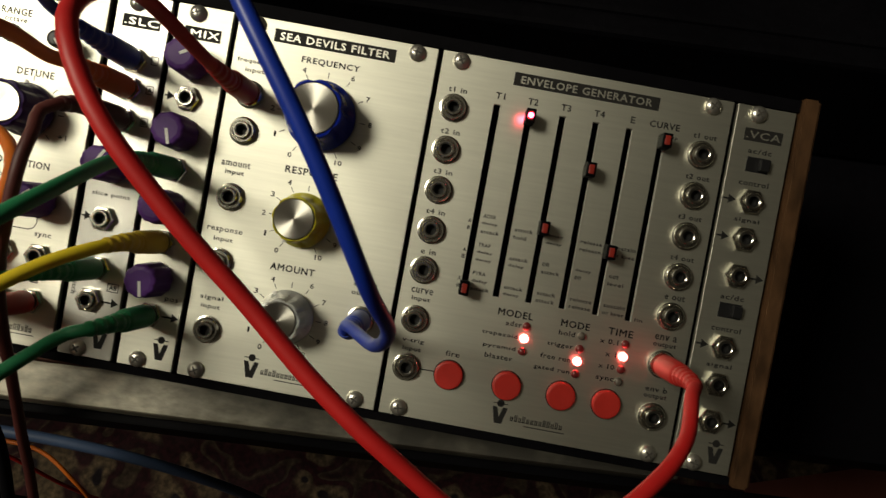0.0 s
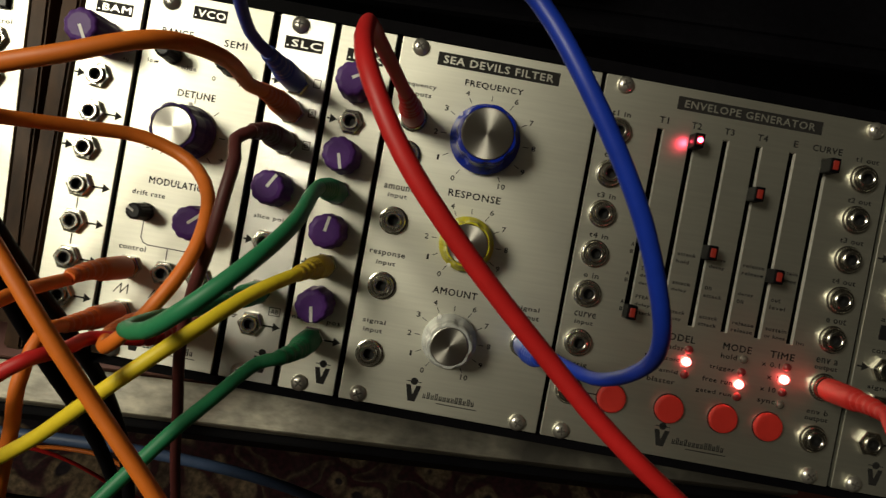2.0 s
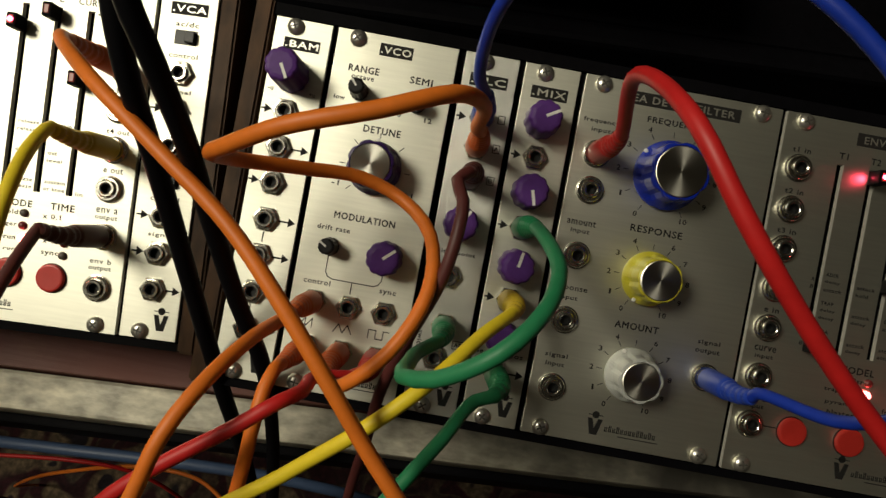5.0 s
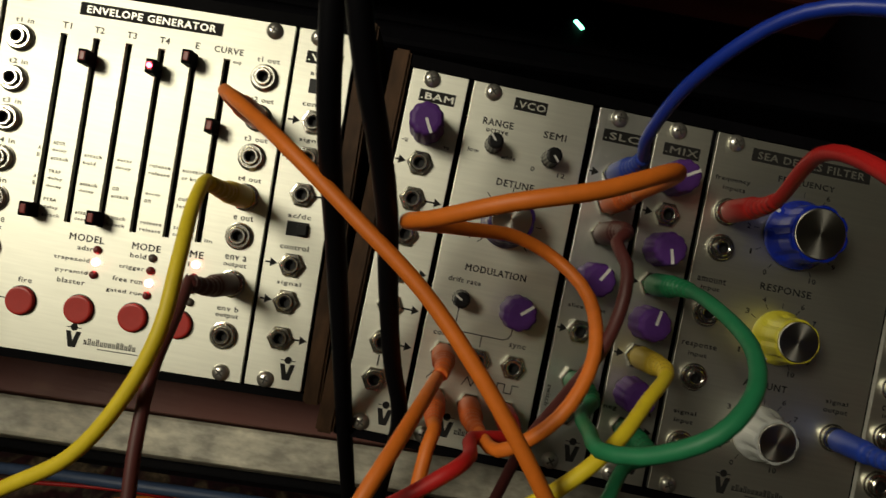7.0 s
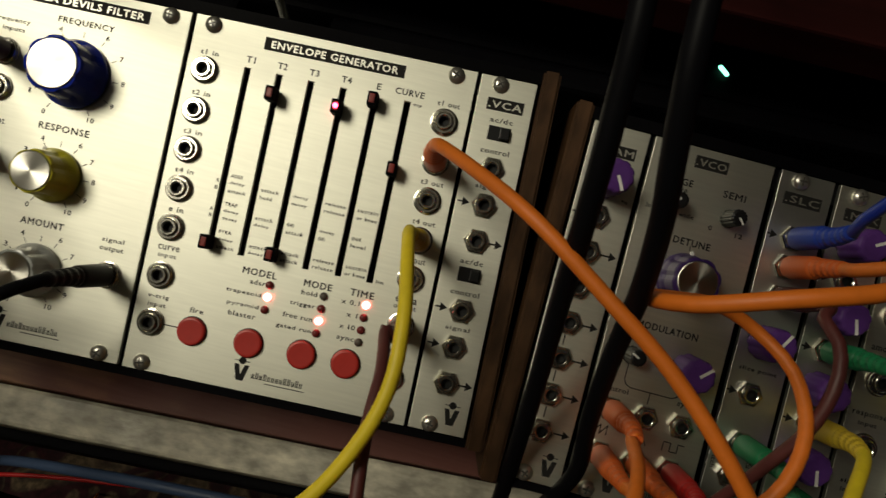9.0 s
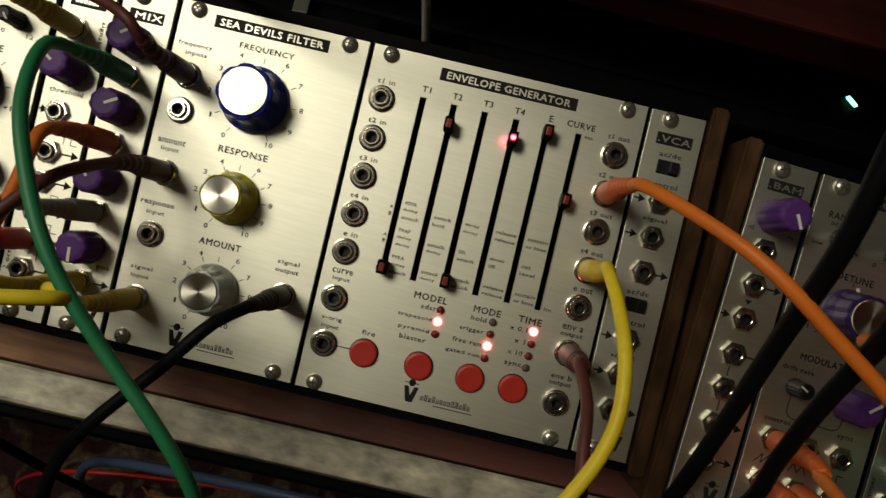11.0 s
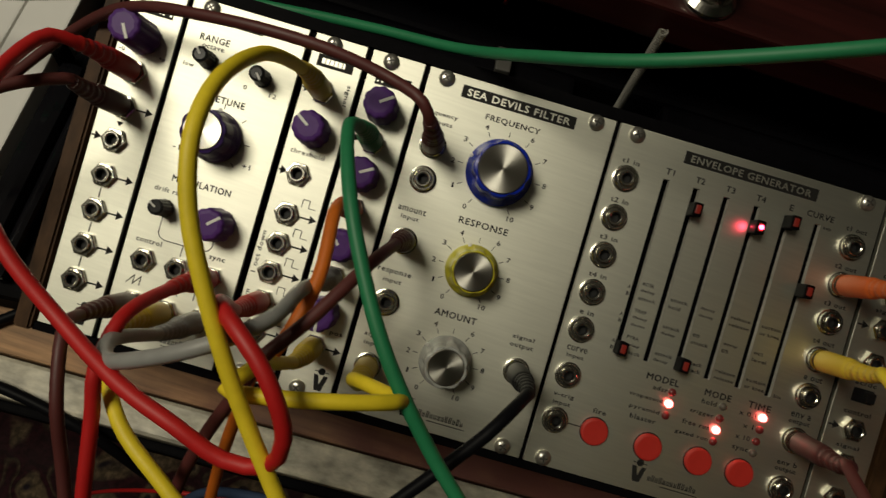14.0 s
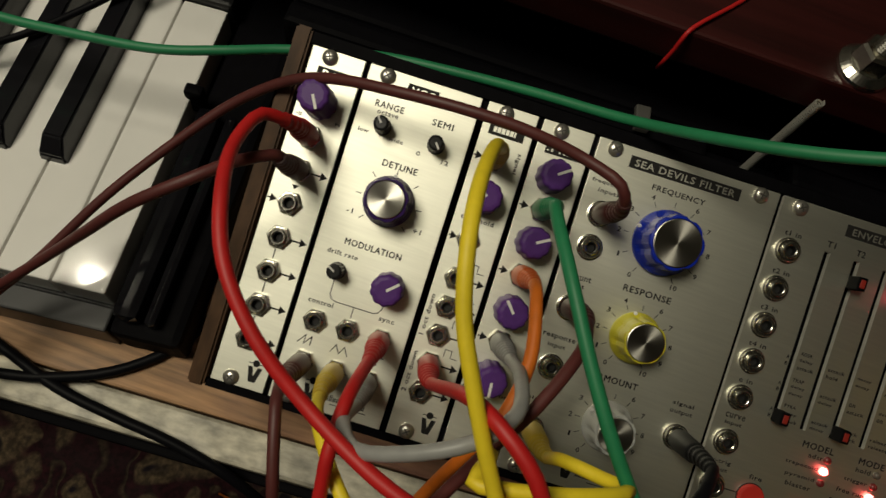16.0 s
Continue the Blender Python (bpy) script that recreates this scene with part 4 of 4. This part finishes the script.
def fall(points):
    """Carry a cord on from its last point over the table's front and down to the carpet."""
    a, b = Vector(points[-2]), Vector(points[-1])
    v = (b - a).normalized()
    v.z = min(v.z, -0.25)
    v.y = min(v.y, -0.45)
    q = b + v * 0.045
    y = min(q.y - 0.02, -0.075)
    return points + [q, Vector((q.x + v.x * 0.02, y - 0.02, q.z - 0.09)), Vector((q.x + v.x * 0.03, y - 0.03, 0.42)), Vector((q.x, y - 0.035, 0.12)), Vector((q.x + 0.02, y - 0.06, 0.012)), Vector((q.x + 0.08, y - 0.12, 0.004))]


def cable(colour, start, pts, end, label, radius=2.05, tail=True, name="patch_cable"):
    """start, end: (rack, x, y) of a jack in millimetres, or None; pts: panel millimetres between."""
    lead = [RACK @ (Vector(p) * MM) for p in pts]
    plugs = []
    for jackplace, first in ((start, True), (end, False)):
        if jackplace:
            cab, x, y = jackplace
            seat, mid, tip = (cab @ Vector((x * MM, y * MM, z * MM)) for z in (2.9, 21.0, 27.0))
            nxt = lead[0] if first else lead[-1]
            lean = (nxt - tip).normalized()
            tip2 = tip + (lean + (tip - mid).normalized()).normalized() * 0.009
            plugs.append((seat, mid, tip, tip2))
            lead = [mid, tip, tip2] + lead if first else lead + [tip2, tip, mid]
    if tail and not end:
        lead = fall(lead)
    thing = root(name, Matrix.Translation(lead[0]), label, "cable", "patch cables")
    here = Matrix.Translation(-lead[0])
    line = [here @ p for p in spline(lead)]
    part("cord", tube(line, radius * MM), CABLE[colour], thing, "", None, True)
    for seat, mid, tip, tip2 in plugs:
        body = [here @ p for p in (seat, seat.lerp(mid, 0.06), seat.lerp(mid, 0.12), seat.lerp(mid, 0.9), mid)]
        k = part("plug", tube(body, lambda i: (3.1, 3.9, 4.1, 3.8, 3.2)[i] * MM, 20), PLUG[colour], thing, colour + " moulded plug", None, True)
        boot = [here @ p for p in spline([mid, tip, tip2], 0.0008)]
        part("strain_relief", tube(boot, lambda i: (3.35 - 1.0 * i / len(boot) - (0.35 if i % 4 >= 2 else 0)) * MM, 16), PLUG[colour], k)
    return thing


A, B = CAB_A, CAB_B
# cables of the right-hand rack
cable("red", (A, 119.6, 101.1), [(111.3, 109.5, 68.9), (112.1, 106.3, 83.4), (117, 92.4, 104.9), (127.4, 76, 109), (142.9, 59.5, 106), (160.9, 43.4, 101.6), (175.4, 31.1, 100.8), (193.2, 18.6, 99.7), (217, 5, 94.6), (239.9, 5.7, 84.7), (256.7, 16.1, 74.2), (266.8, 23.9, 61.3), (273.7, 32.6, 42.3)],
      (A, 277.8, 34.4), "red patch cable looping from filter input to envelope output")
cable("blue", (A, 171.8, 30.5), [(172, 33.5, 38), (183, 33, 60), (187.5, 40.5, 81), (183.5, 51, 102), (176, 65.5, 111), (169.5, 76.3, 114.4), (158.3, 92.2, 116), (147, 106.5, 114), (132, 118.5, 112), (110, 132, 103), (90, 133.3, 91), (76, 121.5, 72), (73.7, 109, 45)],
      (A, 77.6, 105.6), "blue patch cable arching high over the filter module", 1.8)
cable("orange", (A, 77.6, 95.4), [(75.8, 94.7, 43.2), (76, 96.1, 67.7), (68.6, 93.3, 88.5), (53, 85.3, 95.9), (34.9, 78.9, 94.9), (18.9, 72.7, 84.4), (13.3, 71.6, 75.5), (15.9, 72.3, 59.2), (29.6, 74.2, 44.9), (44.5, 75.3, 35), (57.9, 71, 32.6), (68.2, 61.7, 40.1), (70.4, 45.9, 49.5), (63, 28.5, 54.3), (49.9, 14.9, 47.7)],
      (A, 43.5, 16.0), "orange patch cable in a wide loop over the oscillator")
cable("orange", (A, 31.0, 32.0), [(30.1, 30.2, 32.5), (26.2, 26.1, 55.4), (20.9, 16.7, 72.7), (15.5, 4.5, 79.8), (11, -11, 79.5)], None, "orange patch cable hanging from the oscillator control jack")
cable("orange", (A, 31.0, 16.0), [(31.2, 16, 44.3), (30, 11.1, 47.6), (29.4, 0.4, 50.8), (28.4, -9.2, 48.6)], None, "orange patch cable hanging from an oscillator output")
cable("red", (A, 56.0, 16.0), [(42.5, 15.2, 41.2), (41.6, 13.6, 53.7), (37.6, 12, 62.3), (29.6, 5.4, 63.5)], None, "red patch cable hanging from an oscillator output")
cable("yellow", (A, 98.4, 44.8), [(88.2, 37.4, 48.3), (76.5, 25.3, 61.6), (63.1, 12, 65), (42.4, -7.7, 56.7)], None, "yellow patch cable hanging from the mixer module")
cable("green", (A, 98.4, 70.6), [(99.5, 67.8, 47.5), (101.2, 58.4, 74), (96.6, 48.9, 88.4), (88.1, 39.2, 93.2), (75.9, 29.9, 85.5), (68.4, 27.8, 78.6), (68.9, 28.6, 66.7), (71, 29, 47.2)], (A, 77.6, 31.8), "green patch cable looping between mixer and slicer")
cable("green", (A, 98.4, 18.9), [(90.2, 15.6, 36), (81.8, 5.8, 48.1), (73.3, -4.9, 56.2)], None, "green patch cable hanging from the mixer output")
cable("brown", (A, 77.6, 84.4), [(72.9, 79.4, 39.3), (75.6, 73.3, 45.1), (75.7, 64.6, 48.5), (73.6, 50.2, 46.9), (67.1, 30.9, 36.5), (61.3, 11.2, 21.6), (58.6, -10.3, 7)], None, "brown patch cable hanging from the slicer module", 1.9)
# two thick leads between the racks
cable("black", None, [(-31.6, 423.6, -74), (-25.3, 303, 16.9), (-17, 192.4, 88), (-12.6, 131.5, 97.9), (-11, 110.3, 91.3), (-9.2, 90.5, 80.7), (-6, 66, 58.5), (-1.7, 34.1, 30.8), (3.2, -7.1, -7), (6.3, -34.2, -34)], None, "thick black lead hanging between the rack cases", 2.9, True, "power_lead")
cable("black", None, [(17.3, 429.3, -75.5), (8.1, 298.6, 35.1), (-2.9, 177.9, 107.8), (-3.9, 117.3, 112.8), (0.5, 97.8, 102.3), (3.7, 88.6, 94.3), (8, 73.1, 78.2), (11, 53.5, 57.7), (15.2, 31.7, 36.5), (20.4, 12.6, 17.8), (19.5, -18.8, -21.9)], None, "thick black lead hanging between the rack cases", 2.7, True, "power_lead")
# cables of the left-hand rack
cable("orange", (B, 277.8, 94.0), [(-48.6, 99.6, 39.9), (-21.4, 84.5, 68.3), (0.1, 70.1, 73.7), (20.6, 55.6, 76.6), (36.7, 40.1, 79.2), (50.5, 24.2, 79.2), (61.6, 10, 76.5)], None, "orange patch cable crossing both rack cases")
cable("yellow", (B, 277.8, 65.4), [(-50.6, 73.3, 33.1), (-48.5, 65.3, 45.7), (-44.6, 49.4, 58.5), (-43.7, 31.9, 63.4), (-48.5, 14.8, 63.8), (-59.3, -3.9, 62.4), (-78.1, -18.5, 58.5)], None, "yellow patch cable hanging from the envelope generator")
cable("brown", (B, 277.8, 34.4), [(-50.2, 42.7, 30.7), (-47.6, 32.7, 44.3), (-47, 19, 54), (-44.7, 2.5, 60.9), (-41.7, -16.9, 64.7)], None, "brown patch cable hanging from the envelope output", 1.9)
cable("black", (B, 171.8, 30.5), [(-154.9, 29.7, 35.5), (-159.8, 24.8, 44.2), (-164.2, 18, 46.9), (-169.6, 9.5, 46.3)], None, "black patch cable hanging from the filter output")
cable("green", None, [(-703.4, 99.6, -21.5), (-564, 89.2, -25.9), (-463.6, 91.8, -31.2), (-429, 96.4, -32.5), (-396.1, 102.5, -33.4), (-370.6, 112.3, -36), (-349.6, 122.3, -41.7), (-312.2, 133.6, -42.2), (-281.1, 137.2, -37.2), (-244.9, 137.8, -23.7), (-211, 135.7, -4.2), (-181.8, 131.7, 33.6), (-161.4, 132.9, 50.6), (-143.1, 136.8, 61.6), (-107.2, 148.4, 76.5), (-49.1, 174.5, 82.2), (29.1, 225.2, 49.4), (77.4, 305.9, -29.6)], None,
      "long green cable lying over the keyboard behind the racks", 2.05, False)
cable("brown", (B, 119.6, 101.1), [(-214, 105.2, 36), (-226.3, 109.6, 31.8), (-247.2, 111.6, 32.6), (-269.9, 111, 31.4), (-291.2, 109.7, 26.2), (-311.2, 108.4, 17.7), (-329, 104.7, 5.8), (-350, 91.3, -7.4), (-366.5, 71.9, -13), (-386.8, 41.7, -16.3), (-404.5, 9.6, -20.3)], None, "brown patch cable arching over the modules to the keyboard", 1.9)
cable("brown", (B, 9.3, 83.0), [(-317.8, 76.9, 32.8), (-326.7, 70.7, 41.6), (-335.8, 61, 48.1), (-350.7, 48.2, 44.3), (-369.7, 31.9, 26.3), (-394, 12.3, -0.6), (-414.9, -8.4, -13.8)], None, "dark brown patch cable from the buffer module to the keyboard", 1.9)
cable("red", (B, 9.3, 95.8), [(-325.5, 87, 38), (-327, 76, 48.5), (-320.1, 60, 64.9), (-311.8, 44.9, 71.1), (-297.6, 30.2, 73.5), (-278.6, 17.7, 73.5), (-256.1, 9.2, 80.3), (-240.7, 5.5, 83.1), (-227.5, 0.9, 81.7), (-217.1, 3, 82.7), (-214.7, 12.7, 88.8), (-222.6, 26.5, 93.9), (-236.9, 35.6, 88.3)],
      (B, 75.8, 29.4), "red patch cable in a big loop from the buffer module")
cable("yellow", (B, 76.0, 108.2), [(-256.3, 98.3, 62), (-257.4, 84.8, 83.1), (-255.3, 70.5, 91.9), (-250.5, 55, 92.5), (-243.3, 41.6, 91.5), (-233.8, 25.8, 88.5), (-224.8, 12.5, 85.1), (-215.7, 0.8, 83.1)], None, "yellow patch cable arching down from the divider module")
cable("green", (B, 98.4, 95.8), [(-231.9, 90.9, 42.1), (-222.9, 71.3, 59.7), (-211.9, 52.5, 65.8), (-201.3, 37.2, 68.3), (-190.9, 24.9, 67.5), (-180.4, 14, 65)], None, "green patch cable arching down from the mixer module")
cable("orange", (B, 98.4, 70.6), [(-227.9, 64.7, 40), (-224.5, 45.3, 50.5), (-227.4, 26.8, 54.1), (-233.7, 11.7, 51.1), (-235.3, 3.3, 41.8)], None, "orange patch cable hanging from the mixer module")
cable("brown", (B, 119.2, 64.7), [(-212.5, 53.3, 53.9), (-221.8, 35, 64.4), (-229.3, 23.2, 67.3), (-230.5, 19.4, 65.7)], None, "brown patch cable hanging from the filter module", 1.9)
cable("grey", (B, 56.0, 16.0), [(-268.7, 14, 64.4), (-263.4, 12.6, 75.8), (-251.4, 18.5, 83.6), (-237.2, 27.6, 86.3), (-228.5, 35.3, 78.3), (-227, 41.7, 58.1)], (B, 98.4, 44.8), "grey patch cable looping from oscillator to mixer")
cable("brown", (B, 31.0, 16.0), [(-290.7, 7.8, 43.5), (-283.5, -10.8, 49.5), (-276.7, -33.3, 44.6)], None, "brown patch cable hanging from an oscillator output", 1.9)
cable("yellow", (B, 43.5, 16.0), [(-276.8, 6.7, 45.6), (-261.3, -7.6, 59.3), (-242.5, -18.3, 64.1)], None, "yellow patch cable hanging from an oscillator output")
cable("red", (B, 56.0, 32.0), [(-270.3, 18.6, 57.9), (-269.8, 5.7, 64.2), (-268.2, -6.1, 61.4)], None, "red patch cable hanging from the sync jack")
cable("yellow", (B, 119.2, 17.5), [(-205.3, 22.3, 52.5), (-196, 23.5, 61), (-191.6, 24.7, 69.1), (-208.7, 21.1, 78.6), (-227.8, 16.6, 79.5), (-232.8, 15.8, 78.6), (-229.9, 20.8, 72.1)], (B, 98.4, 18.9), "short yellow patch cable looping between filter and mixer")


def cord(colour, pts, label, radius, name="cable"):
    """A loose lead in the room: pts in millimetres."""
    lead = [Vector(p) * MM for p in pts]
    thing = root(name, Matrix.Translation(lead[0]), label, "cable")
    part("cord", tube([p - lead[0] for p in spline(lead, 0.006)], radius * MM), CABLE[colour], thing, "", None, True)


cord("black", [(-620, -42, 722), (-520, -34, 722), (-420, -27, 722.5), (-397, -20, 722.6), (-377, -10, 723.5), (-359, 7, 723), (-350, 24, 723), (-345, 60, 722.6)], "black lead lying on the table edge", 2.4)
cord("black", [(-600, 10, 722.6), (-480, -4, 723), (-426, -17, 723), (-396, -25, 722), (-369, -28, 721), (-342, -30, 720), (-313, -35, 714), (-291, -43, 690), (-276, -60, 560), (-270, -75, 250), (-266, -90, 15), (-230, -120, 4)], "black lead drooping over the table edge", 2.4)
cord("slate", [(-350, -120, 5), (-335, -100, 100), (-310, -66, 480), (-270, -42, 590), (-188, -34, 640), (-100, -29, 661), (0, -24, 655), (60, -26, 630), (120, -40, 480), (150, -80, 120), (160, -100, 5), (220, -140, 5)], "slate blue cable sagging along the table front", 3.0)
cord("orange", [(-420, -60, 4), (-400, -60, 60), (-320, -60, 260), (-199, -40, 440), (-110, -26, 502), (-72, -28, 500), (-46, -44, 488), (-38, -80, 380), (-34, -95, 60), (-30, -130, 4)], "thin orange lead hanging under the table front", 1.5)
cord("red", [(-480, -120, 4), (-440, -90, 300), (-320, -54, 500), (-232, -38, 505), (-130, -30, 495), (-90, -50, 400), (-80, -90, 60), (-70, -120, 4)], "thin red lead hanging under the table front", 1.5)
cord("red", [(-168, 215, 851.2), (-180, 195, 851.2), (-197, 172, 851.4), (-199, 168.6, 850), (-199.5, 167.5, 842), (-201, 166.5, 830)], "thin red wire hanging over the shelf edge", 0.9)
cord("black", [(-640, -60, 770), (-540, 30, 770.5), (-495, 84, 769.5), (-472, 108, 769.5), (-455, 133, 769.5), (-438, 160, 772), (-420, 200, 773.5), (-400, 262, 773.5), (-380, 330, 780)], "thin black lead lying across the keys", 1.7)
